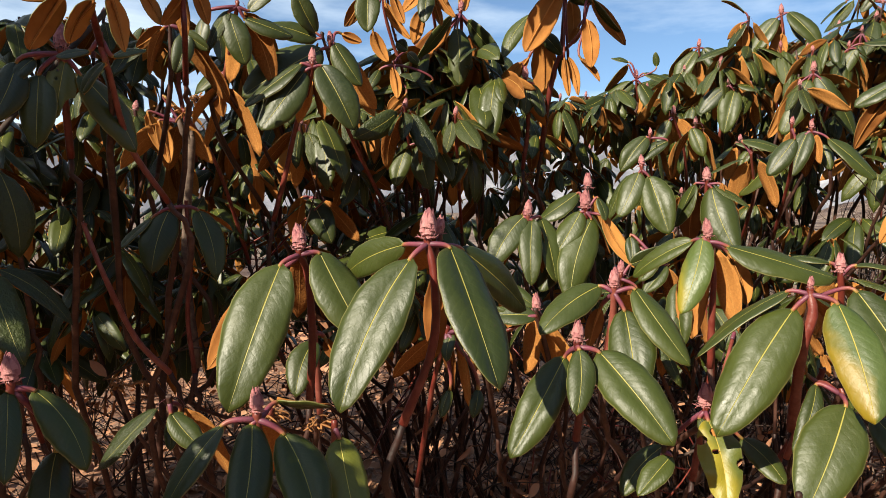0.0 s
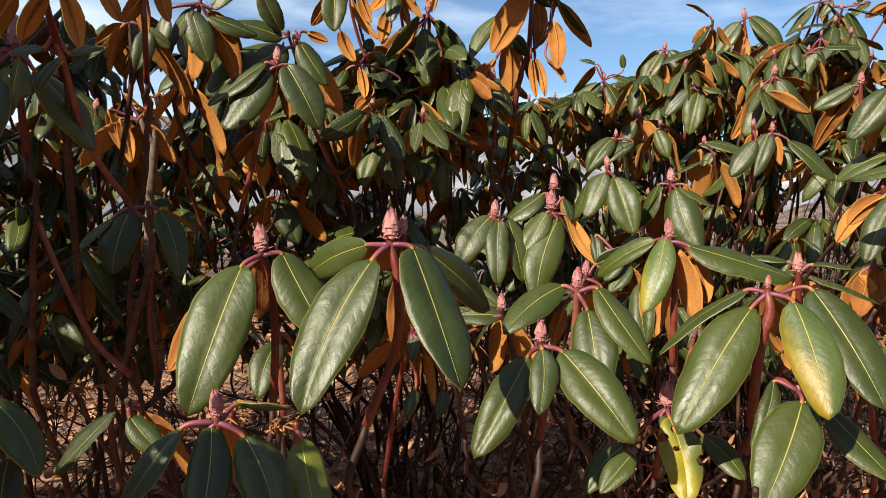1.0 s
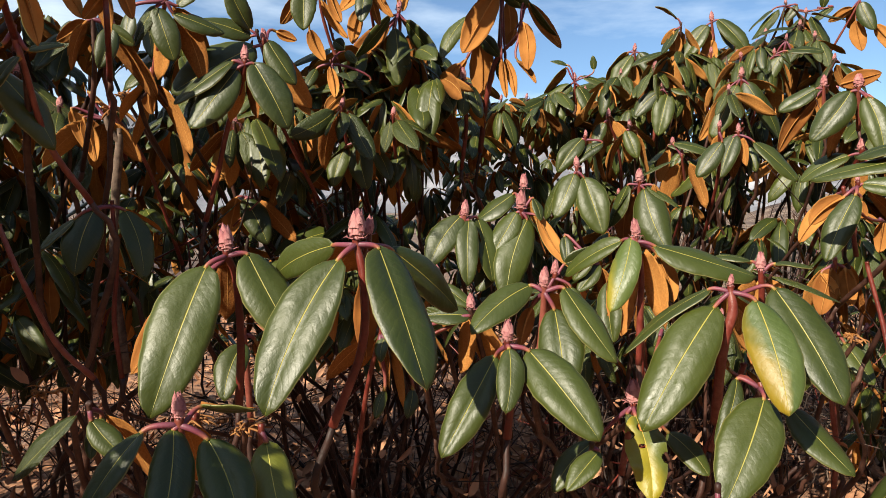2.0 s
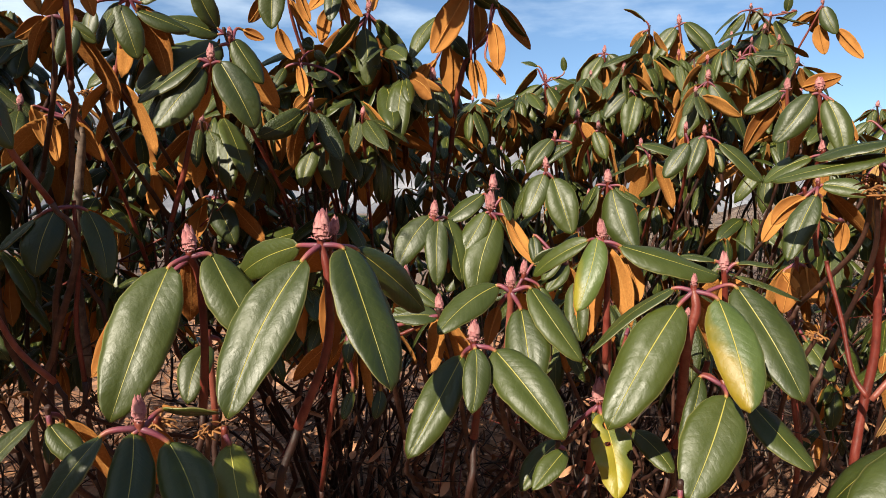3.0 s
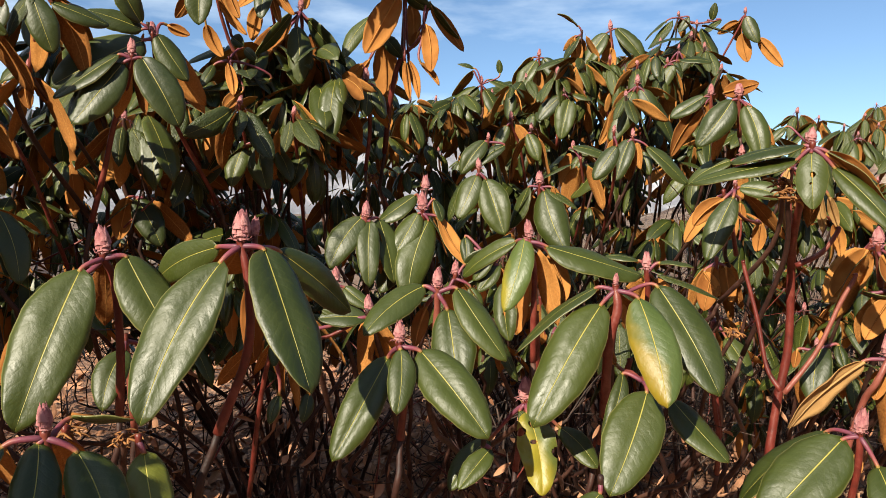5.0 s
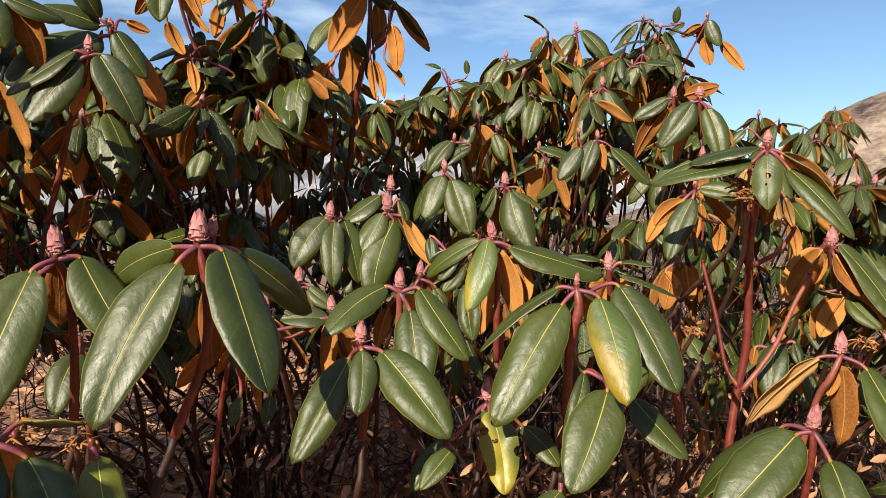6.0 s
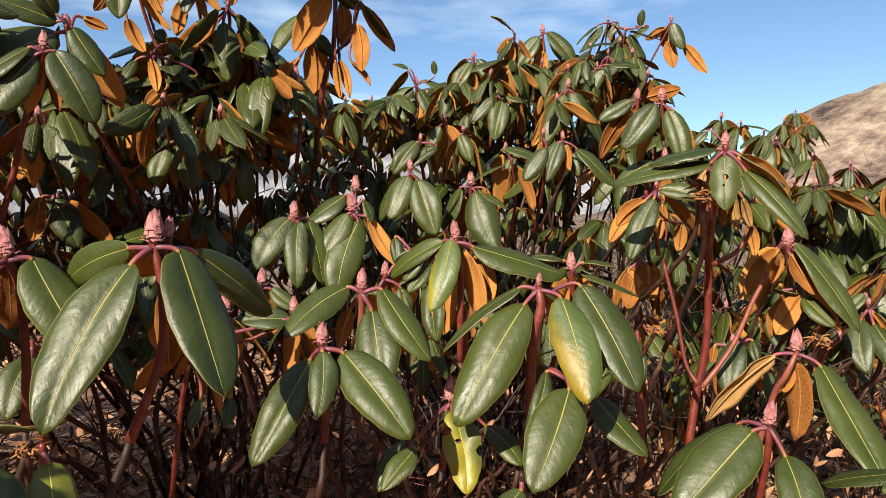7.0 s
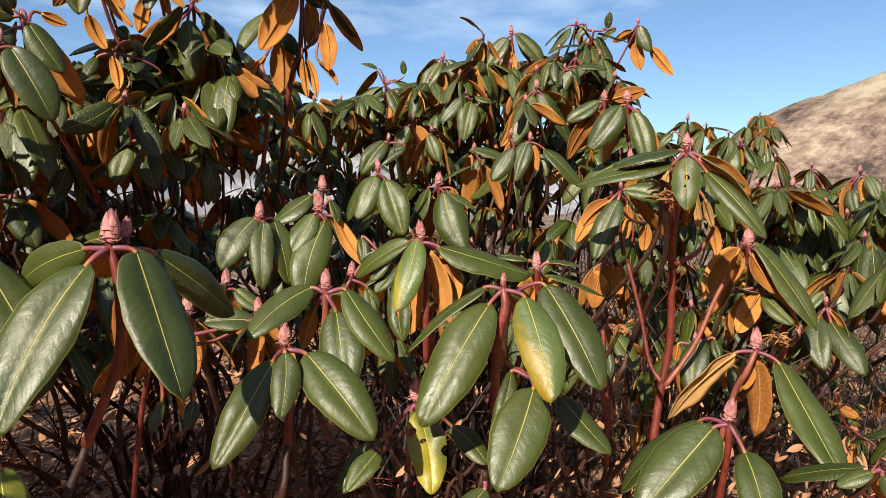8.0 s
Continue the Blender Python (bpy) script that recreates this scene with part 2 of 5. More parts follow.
# ---- mesh helpers ----
def mesh_of(name, verts, faces, mats, slots=None, uvs=None, smooth=True):
    me = bpy.data.meshes.new(name)
    me.from_pydata([tuple(v) for v in verts], [], faces)
    for m in mats:
        me.materials.append(m)
    if slots is not None:
        me.polygons.foreach_set("material_index", slots)
    if smooth:
        me.polygons.foreach_set("use_smooth", [True] * len(faces))
    if uvs is not None:
        layer = me.uv_layers.new(name="UVMap")
        flat = []
        for f in faces:
            for i in f:
                flat.extend(uvs[i])
        layer.data.foreach_set("uv", flat)
    me.update()
    return me


def spline(points, n=5):
    """Catmull-Rom through the points, n steps a span."""
    p = [Vector(q) for q in points]
    if len(p) < 3:
        return [p[0].lerp(p[-1], i / n) for i in range(n + 1)]
    p = [p[0] * 2 - p[1]] + p + [p[-1] * 2 - p[-2]]
    out = []
    for i in range(1, len(p) - 2):
        a, b, c, d = p[i - 1:i + 3]
        for k in range(n):
            t = k / n
            out.append(0.5 * (2 * b + (c - a) * t + (2 * a - 5 * b + 4 * c - d) * t * t + (3 * b - a - 3 * c + d) * t ** 3))
    out.append(p[-2])
    return out


def tube(points, radii, sides, verts, faces, uvs=None, ridge=0.0, rng=random):
    """Adds a tube along points to verts and faces."""
    start = len(verts)
    side = None
    for i, p in enumerate(points):
        way = (points[min(i + 1, len(points) - 1)] - points[max(i - 1, 0)]).normalized()
        ref = side if side is not None else (Vector((0, 0, 1)) if abs(way.z) < 0.8 else Vector((1, 0, 0)))
        u = way.cross(ref).cross(way)
        u = u.normalized() if u.length > 1e-6 else way.orthogonal().normalized()
        side = u
        w = way.cross(u)
        r = radii[i] * (1 + ridge * rng.uniform(-1, 1))
        for k in range(sides):
            a = 2 * math.pi * k / sides
            verts.append(p + (u * math.cos(a) + w * math.sin(a)) * r)
            if uvs is not None:
                uvs.append((k / sides, i / (len(points) - 1)))
    for i in range(len(points) - 1):
        for k in range(sides):
            a, b = start + i * sides + k, start + i * sides + (k + 1) % sides
            faces.append((a, b, b + sides, a + sides))
    faces.append(tuple(start + k for k in reversed(range(sides))))
    faces.append(tuple(start + (len(points) - 1) * sides + k for k in range(sides)))


def outline(s):
    """Half width of the blade along its length, 1 at the widest: oblong, round base, short blunt tip."""
    return max(0.035, math.sin(math.pi * min(1, max(0, s)) ** 0.92) ** 0.54 * (1 - 0.09 * s))


def blade(length, width, arch, curl, twist, rng, nu=16, nv=8, start=None, top=None, holes=(), under=None, crumple=0.0, keeled=True):
    """One leaf along +x, upper face +z, with its stalk from start; thick, with a keel below."""
    verts, uvs, faces, slots = [], [], [], []
    ph, ph2 = rng.uniform(0, 6.28), rng.uniform(0, 6.28)
    side_bend = rng.uniform(-0.06, 0.06)
    wave = rng.uniform(0.006, 0.018)
    lobe, fold = rng.uniform(0.05, 0.14), rng.uniform(-0.16, 0.16)

    def at(s, v, drop):
        half = width / 2 * outline(s) * (1 + (0.05 * math.sin(5.1 * s + ph2 + (2.0 if v > 0 else 0)) + 0.018 * math.sin(31 * s + ph + v)) * abs(v))
        y = v * half * (1 - 0.10 * abs(curl))
        z = half * (lobe * math.sin(math.pi * min(1, abs(v))) - 0.42 * curl * v * v + fold * abs(v))
        z += length * wave * math.sin(9 * s + ph + (1.4 if v > 0 else 0)) * abs(v) ** 1.5
        if crumple:
            z += crumple * width * (math.sin(14 * s + ph) * v + 0.6 * math.sin(23 * s + ph2) * abs(v))
        a = twist * (s - 0.3)
        y, z = y * math.cos(a) - z * math.sin(a), y * math.sin(a) + z * math.cos(a)
        return Vector((length * s, y + side_bend * length * 4 * s * (1 - s), z + arch * length * 4 * s * (1 - s) - drop))

    for drop in (0.0, 0.0009):
        for i in range(nu + 1):
            for j in range(nv + 1):
                s, v = i / nu, 2 * j / nv - 1
                verts.append(at(s, v, drop))
                uvs.append((j / nv, s))
    row, half = nv + 1, (nu + 1) * (nv + 1)

    def open_at(i, j):
        s, v = (i + 0.5) / nu, 2 * (j + 0.5) / nv - 1
        return any(((s - hs) / rs) ** 2 + ((v - hv) / rv) ** 2 < 1 for hs, hv, rs, rv in holes)

    for i in range(nu):
        for j in range(nv):
            if holes and open_at(i, j):
                continue
            a = i * row + j
            faces.append((a, a + row, a + row + 1, a + 1))
            slots.append(0)
            b = a + half
            faces.append((b, b + 1, b + row + 1, b + row))
            slots.append(1)
            for di, dj, p, q in ((0, -1, a, a + row), (0, 1, a + row + 1, a + 1), (-1, 0, a + 1, a), (1, 0, a + row, a + row + 1)):
                ii, jj = i + di, j + dj
                if not (0 <= ii < nu and 0 <= jj < nv) or (holes and open_at(ii, jj)):
                    faces.append((q, p, p + half, q + half))
                    slots.append(0)
    count = len(faces)
    if keeled:
        keel = [at(s / 8, 0, 0.0024) for s in range(9)]
        tube(keel, [0.0017 * (1 - 0.85 * s / 8) for s in range(9)], 5, verts, faces, uvs)
    slots += [1] * (len(faces) - count)
    if start is not None:
        count = len(faces)
        tang = (at(0.08, 0, 0) - at(0, 0, 0)).normalized()
        reach = start.length
        p0, p3 = start, at(0.03, 0, 0.0004)
        lift = Vector((0, 0, 1)) * 0.22 * reach
        p1, p2 = p0.lerp(p3, 0.4) + lift, p3 - tang * 0.3 * reach + lift * 0.3
        path = []
        for k in range(8):
            t = k / 7
            path.append(p0 * (1 - t) ** 3 + p1 * 3 * t * (1 - t) ** 2 + p2 * 3 * t * t * (1 - t) + p3 * t ** 3)
        tube(path, [0.0025 - 0.0006 * k / 7 for k in range(8)], 6, verts, faces, uvs)
        slots += [2] * (len(faces) - count)
    return mesh_of("leaf", verts, faces, [top or M_TOP, under or M_FELT, M_STALK], slots, uvs)


def bud_mesh(rng):
    """A pointed winter bud of overlapping scales, one unit long."""
    verts, faces, uvs = [], [], []
    rings = 9
    core = [Vector((0, 0, -0.12 + 1.0 * k / rings)) for k in range(rings + 1)]
    tube(core, [0.25 * max(0.05, math.sin(math.pi * (0.18 + 0.80 * k / rings)) ** 0.8) for k in range(rings + 1)], 10, verts, faces, uvs)
    count = 16
    for k in range(count):
        f = k / count
        z = -0.16 + 0.70 * f
        az = k * 2.39996 + rng.uniform(-0.2, 0.2)
        r = 0.30 * max(0.12, math.sin(math.pi * (0.16 + 0.71 * f)) ** 0.75)
        wide, tall = 0.30 * (1 - 0.30 * f) * rng.uniform(0.85, 1.15), 0.52 * (1 - 0.22 * f) * rng.uniform(0.85, 1.15)
        flare = rng.uniform(-0.02, 0.008) if k > 3 else rng.uniform(0.0, 0.07)
        start = len(verts)
        for i in range(5):
            s = i / 4
            for j in range(5):
                v = (j - 2) / 2
                half = wide * (1 - s ** 1.6) ** 0.75 + 0.008
                rr = r * (1 - 0.36 * s ** 1.5) + flare * s * s + 0.026 * (1 - v * v) * (1 - 0.5 * s) - 0.014
                a = az + v * half / max(r, 0.13)
                verts.append(Vector((math.cos(a) * rr, math.sin(a) * rr, z + tall * (s - 0.08 * v * v))))
                uvs.append((0.5 + v * 0.5, s))
        for i in range(4):
            for j in range(4):
                a = start + i * 5 + j
                faces.append((a, a + 1, a + 6, a + 5))
    for k in range(9):
        az = k * 0.7 + rng.uniform(-0.3, 0.3)
        p = Vector((math.cos(az) * 0.22, math.sin(az) * 0.22, -0.12))
        out = rng.uniform(0.12, 0.3)
        path = [p, p + Vector((math.cos(az) * out * 0.6, math.sin(az) * out * 0.6, 0.03)), p + Vector((math.cos(az) * out, math.sin(az) * out, rng.uniform(-0.15, 0.2)))]
        tube(spline(path, 2), [0.026, 0.022, 0.018, 0.012, 0.006], 4, verts, faces, uvs)
    return mesh_of("flower_bud", verts, faces, [M_SCALE], None, uvs)


pool = random.Random(11)
BUDS = [bud_mesh(pool) for _ in range(4)]
FILL = [blade(1.0, pool.uniform(0.34, 0.42), pool.uniform(0.01, 0.08), pool.uniform(0.02, 0.5), pool.uniform(-0.3, 0.3), pool, 9, 4, Vector((-0.16, 0, -0.01)))
        for _ in range(14)]


def unit_leaf(k):
    return FILL[k % len(FILL)]


# ---- ground, hillside, mountains ----
GROUND = 0.05  # height of the soil under the hedge


def land(az, r):
    """Height of the ground at that bearing (degrees) and distance."""
    # the high rise behind the camera is added, unseen, to cut sky light
    e = np.interp(az, [-180, -110, -60, -42, -10, 20, 33, 39, 43.1, 50.9, 60, 80, 120, 180], [24, 22, 8, -1, -2.5, -2.0, 1.2, 4.3, 7.5, 10.6, 13.3, 15, 21, 24])
    t = min(1, max(0, (r - 88) / 32.0))
    t = t * t * (3 - 2 * t)
    z = math.tan(radians(e)) * 120.0 * t if r < 120 else math.tan(radians(e)) * 120.0 * math.exp(-(r - 120) / 900)
    p = bearing(az) * r
    z += 0.5 * t * 6 * (noise.fractal(p * 0.02, 1.0, 2.0, 5) + 0.25 * noise.fractal(p * 0.15, 1.0, 2.0, 4))
    return GROUND + z + (0.03 * noise.noise(p * 1.7) + 0.012 * noise.noise(p * 9)) * (1 if r < 40 else 0)


def build_ground():
    rs = [0.05] + [0.25 * 1.07 ** k for k in range(142)]
    verts, faces = [], []
    azs = list(np.concatenate([np.arange(-180, -50, 6.0), np.arange(-50, 75, 0.8), np.arange(76, 180, 6.0)]))
    for r in rs:
        for az in azs:
            p = bearing(az) * r
            verts.append((p.x, p.y, land(az, r)))
    n = len(azs)
    for i in range(len(rs) - 1):
        for j in range(n):
            a, b = i * n + j, i * n + (j + 1) % n
            faces.append((a, b, b + n, a + n))
    faces.append(tuple(reversed(range(n))))
    return tagged(new("ground", mesh_of("ground", verts, faces, [M_GROUND])), "brown leaf-littered soil rising into a dry hillside", "ground", kind="structure")


build_ground()


def build_mountains():
    verts, faces = [], []
    n, rows = 240, 14
    for i in range(rows + 1):
        for j in range(n + 1):
            az = -75 + 150 * j / n
            s = i / rows
            r = 2600 + 900 * s
            crown = np.interp(az, [-75, 14, 30, 40, 75], [6.6, 6.4, 4.0, 2.5, 2.0])
            top = math.tan(radians(crown + 1.1 * noise.fractal(Vector((az * 0.09, 3.1, 0)), 1.0, 2.0, 6))) * 3500
            z = -250 + (top + 250) * s ** 0.9 + 90 * s * (1 - s) * noise.fractal(Vector((az * 0.35, s * 6, 1)), 1.0, 2.0, 6)
            p = bearing(az) * r
            verts.append((p.x, p.y, z))
    for i in range(rows):
        for j in range(n):
            a = i * (n + 1) + j
            faces.append((a, a + 1, a + n + 2, a + n + 1))
    tagged(new("backdrop", mesh_of("backdrop", verts, faces, [M_MOUNTAIN])), "pale hazy snow-streaked mountains in the distance", "mountain", kind="structure")


build_mountains()

# ---- shrubs ----
grow = random.Random(5)


def bush(base, label, limbs=6):
    ob = new("rhododendron_bush")
    ob.location = (base[0], base[1], GROUND)
    tagged(ob, label, "bush", "rhododendron bushes of the hedge")
    return {"ob": ob, "base": Vector((base[0], base[1], 0.0)), "ends": []}


def under(ob, parent, m=None):
    """Makes ob a part of parent, at the world pose m."""
    ob.parent = parent
    chain = Matrix.Identity(4)
    p = parent
    while p:
        chain = p.matrix_basis @ chain
        p = p.parent
    ob.matrix_basis = chain.inverted() @ (m or Matrix.Identity(4))
    return ob


def whorl(b, node, bud=0.024, extra=4, size=None, stem=None, joined=False, thick=None, wood=None):
    """A shoot: its stem, the bud on top and drooping leaves round the node."""
    node = Vector(node)
    if stem:
        pts = [Vector((0, 0, 0))] + [Vector(s) for s in stem]
    else:
        home = b["base"] - node
        lean = Vector((home.x, home.y, 0)) * 0.22
        pts = [Vector((0, 0, 0)), lean * 0.25 + Vector((grow.uniform(-0.012, 0.012), grow.uniform(-0.01, 0.02), -0.07)), lean * 0.7 + Vector((grow.uniform(-0.03, 0.03), grow.uniform(0, 0.05), -grow.uniform(0.15, 0.22)))]
    line = spline([Vector((0, 0, 0.006))] + pts, 5)
    verts, faces = [], []
    n = len(line)
    thick = thick or (0.0022 if bud < 0.02 else 0.0028)
    top = min(thick, 0.0029)
    tube(line, [top * 1.2 if i < 4 else top + (thick - top) * min(1.0, (i - 3) / (0.35 * n)) + 0.0012 * i / n for i in range(n)], 8, verts, faces, None, 0.07, grow)
    shoot = new("shoot", mesh_of("shoot", verts, faces, [wood or (M_TWIG if stem or grow.random() < 0.3 else M_STEM)]))
    under(shoot, b["ob"], Matrix.Translation(node))
    if not joined:
        b["ends"].append((node + line[-1], (line[-1] - line[-3]).normalized()))
    w = {"shoot": shoot, "node": node, "bush": b}
    if bud:
        head = new("flower_bud", BUDS[grow.randrange(len(BUDS))])
        turn = pose(0, 0, 0, grow.uniform(-9, 9), grow.uniform(-9, 9), grow.uniform(0, 360))
        fat = grow.uniform(0.80, 0.95)
        under(head, shoot, Matrix.Translation(node + Vector((0, 0, 0.008))) @ turn @ Matrix.Diagonal((bud * fat, bud * fat, bud * 0.9, 1)))
    facing = math.degrees(math.atan2(node.x, node.y))
    for k in range(extra):
        spread = 360 / extra * k + grow.uniform(-45, 45) if size else facing + (k + 0.5) / extra * 230 - 115 + grow.uniform(-18, 18)
        long = (size or 0.088) * grow.uniform(0.6, 1.15)
        spare_leaf(w, spread, -grow.triangular(12, 90, 66), long)
    return w


def leaf_pose(base, az, droop, roll):
    d = bearing(az, droop)
    n = bearing(az, droop + 90)
    n = Matrix.Rotation(radians(roll), 3, d) @ n
    return Matrix.Translation(base) @ Matrix((d, n.cross(d), n)).transposed().to_4x4()


def spare_leaf(w, az, droop, length):
    """A leaf of the common pattern, that shares its mesh with others."""
    stalk = 0.16 * length
    base = w["node"] + bearing(az, droop * 0.4) * stalk
    ob = new("leaf", unit_leaf(grow.randrange(99)))
    under(ob, w["shoot"], leaf_pose(base, az, droop, grow.gauss(0, 30)) @ Matrix.Scale(length, 4))


ODD = {"yellow": "half-yellowed glossy leaf", "dry": "dry folded tan leaf", "eaten": "insect-eaten yellow leaf", "hole": "green leaf with insect holes", "bitten": "olive leaf with bitten edge", "olive": "olive-green leaf"}


def leaf(w, stalk, way, length, width, roll, tone=""):
    """One leaf by the bearing, rise and length of its stalk, the bearing and droop of its blade, its size and roll."""
    base = w["node"] + bearing(stalk[0], stalk[1]) * stalk[2]
    m = leaf_pose(base, way[0], way[1], roll)
    start = m.inverted() @ w["node"]
    if start.length > 0.085:
        verts, faces = [], []
        reach = base - w["node"]
        tube(spline([Vector((0, 0, 0)), reach * 0.5 + Vector((0, 0, -0.012)), reach], 5), [0.0021] * 11, 6, verts, faces, None, 0.08, random.Random(3))
        under(new("twig", mesh_of("twig", verts, faces, [M_TWIG])), w["shoot"], Matrix.Translation(w["node"]))
        start = start.normalized() * 0.012
    holes, top, below, arch, curl, crumple = (), M_TOP, M_FELT, grow.uniform(0.025, 0.075), grow.uniform(0.10, 0.40), 0.0
    nu, nv = 18, 10
    if tone == "olive":
        top = M_OLIVE
    elif tone == "yellow":
        top = M_YELLOW
    elif tone == "patch":
        top = M_PATCH
    elif tone == "dry":
        top, below, crumple, curl = M_DRY, M_DRY, 0.025, 0.9
    elif tone == "hole":
        holes, nu, nv = [(0.42, 0.05, 0.045, 0.16), (0.57, -0.1, 0.02, 0.07)], 96, 44
    elif tone == "eaten":
        top, holes, nu, nv = M_EATEN, [(0.17, 0.15, 0.06, 0.38), (0.25, -0.75, 0.05, 0.3), (0.40, -0.2, 0.03, 0.18), (0.55, 0.95, 0.06, 0.3)], 96, 44
        crumple = 0.05
    elif tone == "bitten":
        top, holes, nu, nv = M_OLIVE, [(0.12, -0.95, 0.12, 0.4), (0.2, -0.4, 0.03, 0.12), (0.35, -0.3, 0.03, 0.1), (0.8, 1.0, 0.2, 0.5)], 84, 44
    me = blade(length, width, arch, curl, grow.uniform(-0.35, 0.35), grow, nu, nv, start, top, holes, below, crumple)
    ob = under(new("leaf", me), w["shoot"], m)
    if tone in ODD:
        tagged(ob, ODD[tone])
    return ob


def dried_flower(w, size=0.03):
    """Last year's flower stalks: a tuft of curled orange-brown strips."""
    verts, faces, uvs = [], [], []
    for k in range(24):
        az, rise = k * 2.4 + grow.uniform(-0.3, 0.3), grow.uniform(0.1, 1.4)
        way = Vector((math.cos(az) * math.cos(rise), math.sin(az) * math.cos(rise), math.sin(rise)))
        reach = size * grow.uniform(0.3, 0.62)
        hook = Vector((grow.gauss(0, 0.35), grow.gauss(0, 0.35), grow.uniform(-0.5, 0.1))) * size
        tube(spline([way * reach * 0.1, way * reach * 0.7, way * reach + hook * 0.6, way * reach * 0.9 + hook], 3), [size * r for r in (0.022, 0.026, 0.03, 0.036, 0.048, 0.058, 0.055, 0.048, 0.036, 0.015)], 4, verts, faces, uvs)
    under(new("dried_flower", mesh_of("dried_flower", verts, faces, [M_TUFT], None, uvs)), w["shoot"], Matrix.Translation(w["node"]))


near = bush((-0.12, 1.45), "low rhododendron bush with large drooping glossy leaves and plump pink buds")
centre = bush((0.38, 1.75), "rhododendron bush with many drooping green leaves and pink buds")
right = bush((0.62, 1.5), "rhododendron bush with a yellowing leaf among glossy green ones")
east = bush((0.95, 1.45), "rhododendron bush on forked red stems with a holed leaf")
tall = bush((0.05, 2.1), "tall rhododendron bush with cinnamon leaf undersides against the sky")
overhang = bush((-0.62, 1.35), "shaded rhododendron bush with overhanging leaves and grey stems")
crest = bush((0.95, 2.3), "broad sunlit rhododendron bush rising above the hedge")
far = bush((2.0, 2.5), "smaller rhododendron bush further along, before the hillside")

w = whorl(near, (-0.012, 0.549, 0.925), bud=0.027, extra=1, stem=[(0.005, -0.002, -0.026), (0.004, 0.001, -0.081), (-0.021, 0.014, -0.149)])
leaf(w, (-131, -30, 0.019), (-135, -57), 0.129, 0.050, -26)
leaf(w, (90, -4, 0.017), (154, -51), 0.126, 0.049, -3)
leaf(w, (-44, -2, 0.027), (-44, -21), 0.093, 0.030, -89)
leaf(w, (42, -7, 0.040), (46, -35), 0.106, 0.035, 88)
leaf(w, (24, -28, 0.036), (-38, -82), 0.082, 0.024, 35)
w = whorl(near, (-0.126, 0.608, 0.913), bud=0.025, extra=1, stem=[(0.005, 0.010, -0.020), (0.008, 0.013, -0.076), (0.000, 0.037, -0.145)])
leaf(w, (-136, -18, 0.020), (-153, -60), 0.131, 0.056, -27)
leaf(w, (79, 8, 0.017), (121, -55), 0.091, 0.047, 28)
leaf(w, (-60, -32, 0.048), (-88, -56), 0.098, 0.033, 99)
w = whorl(near, (-0.135, 0.496, 0.800), bud=0.020, extra=1, stem=[(0.000, 0.005, -0.018), (-0.004, 0.025, -0.077)])
leaf(w, (-111, -16, 0.004), (176, -49), 0.085, 0.033, -13)
leaf(w, (85, -29, 0.021), (142, -47), 0.081, 0.038, 15)
leaf(w, (-108, -4, 0.024), (-134, -49), 0.066, 0.028, -10)
leaf(w, (18, 13, 0.027), (81, -8), 0.041, 0.020, 150)
w = whorl(near, (-0.237, 0.593, 0.785), bud=0.000, extra=2)
leaf(w, (139, -74, 0.008), (107, -42), 0.045, 0.024, 41)
leaf(w, (-4, -27, 0.032), (-178, -52), 0.037, 0.017, 6)
w = whorl(near, (-0.084, 0.528, 0.784), bud=0.000, extra=0, stem=[(-0.003, 0.013, -0.024), (-0.012, 0.024, -0.075)])
leaf(w, (113, -58, 0.008), (155, -48), 0.081, 0.035, 7, tone='olive')
w = whorl(near, (-0.123, 0.659, 0.836), bud=0.000, extra=0, stem=[(-0.001, 0.014, -0.032), (-0.001, 0.030, -0.092)])
leaf(w, (-166, -79, 0.008), (-159, -55), 0.057, 0.030, -24)
leaf(w, (10, -22, 0.032), (99, -57), 0.027, 0.014, -111)
w = whorl(near, (-0.292, 0.463, 0.831), bud=0.022, extra=2, stem=[(-0.006, 0.012, -0.031)])
leaf(w, (-126, -14, 0.002), (153, -53), 0.064, 0.019, -1)
leaf(w, (61, -10, 0.013), (109, -48), 0.068, 0.029, 12)
leaf(w, (25, -59, 0.061), (157, -50), 0.063, 0.027, -7)
w = whorl(near, (-0.319, 0.863, 0.958), bud=0.000, extra=2, stem=[(0.004, -0.001, -0.073), (-0.005, 0.010, -0.139), (-0.004, 0.028, -0.215)])
leaf(w, (-111, -12, 0.020), (-164, -65), 0.083, 0.043, -30)
leaf(w, (70, -17, 0.014), (128, -66), 0.091, 0.037, 15)
leaf(w, (-112, -21, 0.043), (-115, -44), 0.050, 0.026, -18)
w = whorl(near, (-0.367, 0.711, 0.934), bud=0.000, extra=0, stem=[(0.016, 0.005, -0.050), (0.033, 0.037, -0.121), (0.056, 0.070, -0.166)])
w = whorl(near, (0.004, 0.739, 0.821), bud=0.000, extra=3)
leaf(w, (92, -10, 0.006), (-156, -60), 0.031, 0.016, -4)
leaf(w, (25, -83, 0.064), (-151, -54), 0.032, 0.017, 1)
leaf(w, (80, -61, 0.072), (-158, -56), 0.032, 0.016, -30)
leaf(w, (90, 15, 0.069), (-81, 26), 0.020, 0.011, -81)
leaf(w, (92, 11, 0.098), (-84, -1), 0.051, 0.027, -51)
w = whorl(centre, (0.117, 0.598, 0.833), bud=0.020, extra=0, stem=[(0.007, 0.004, -0.023), (0.003, 0.018, -0.088)])
leaf(w, (-177, 4, 0.010), (-166, -58), 0.058, 0.025, -3)
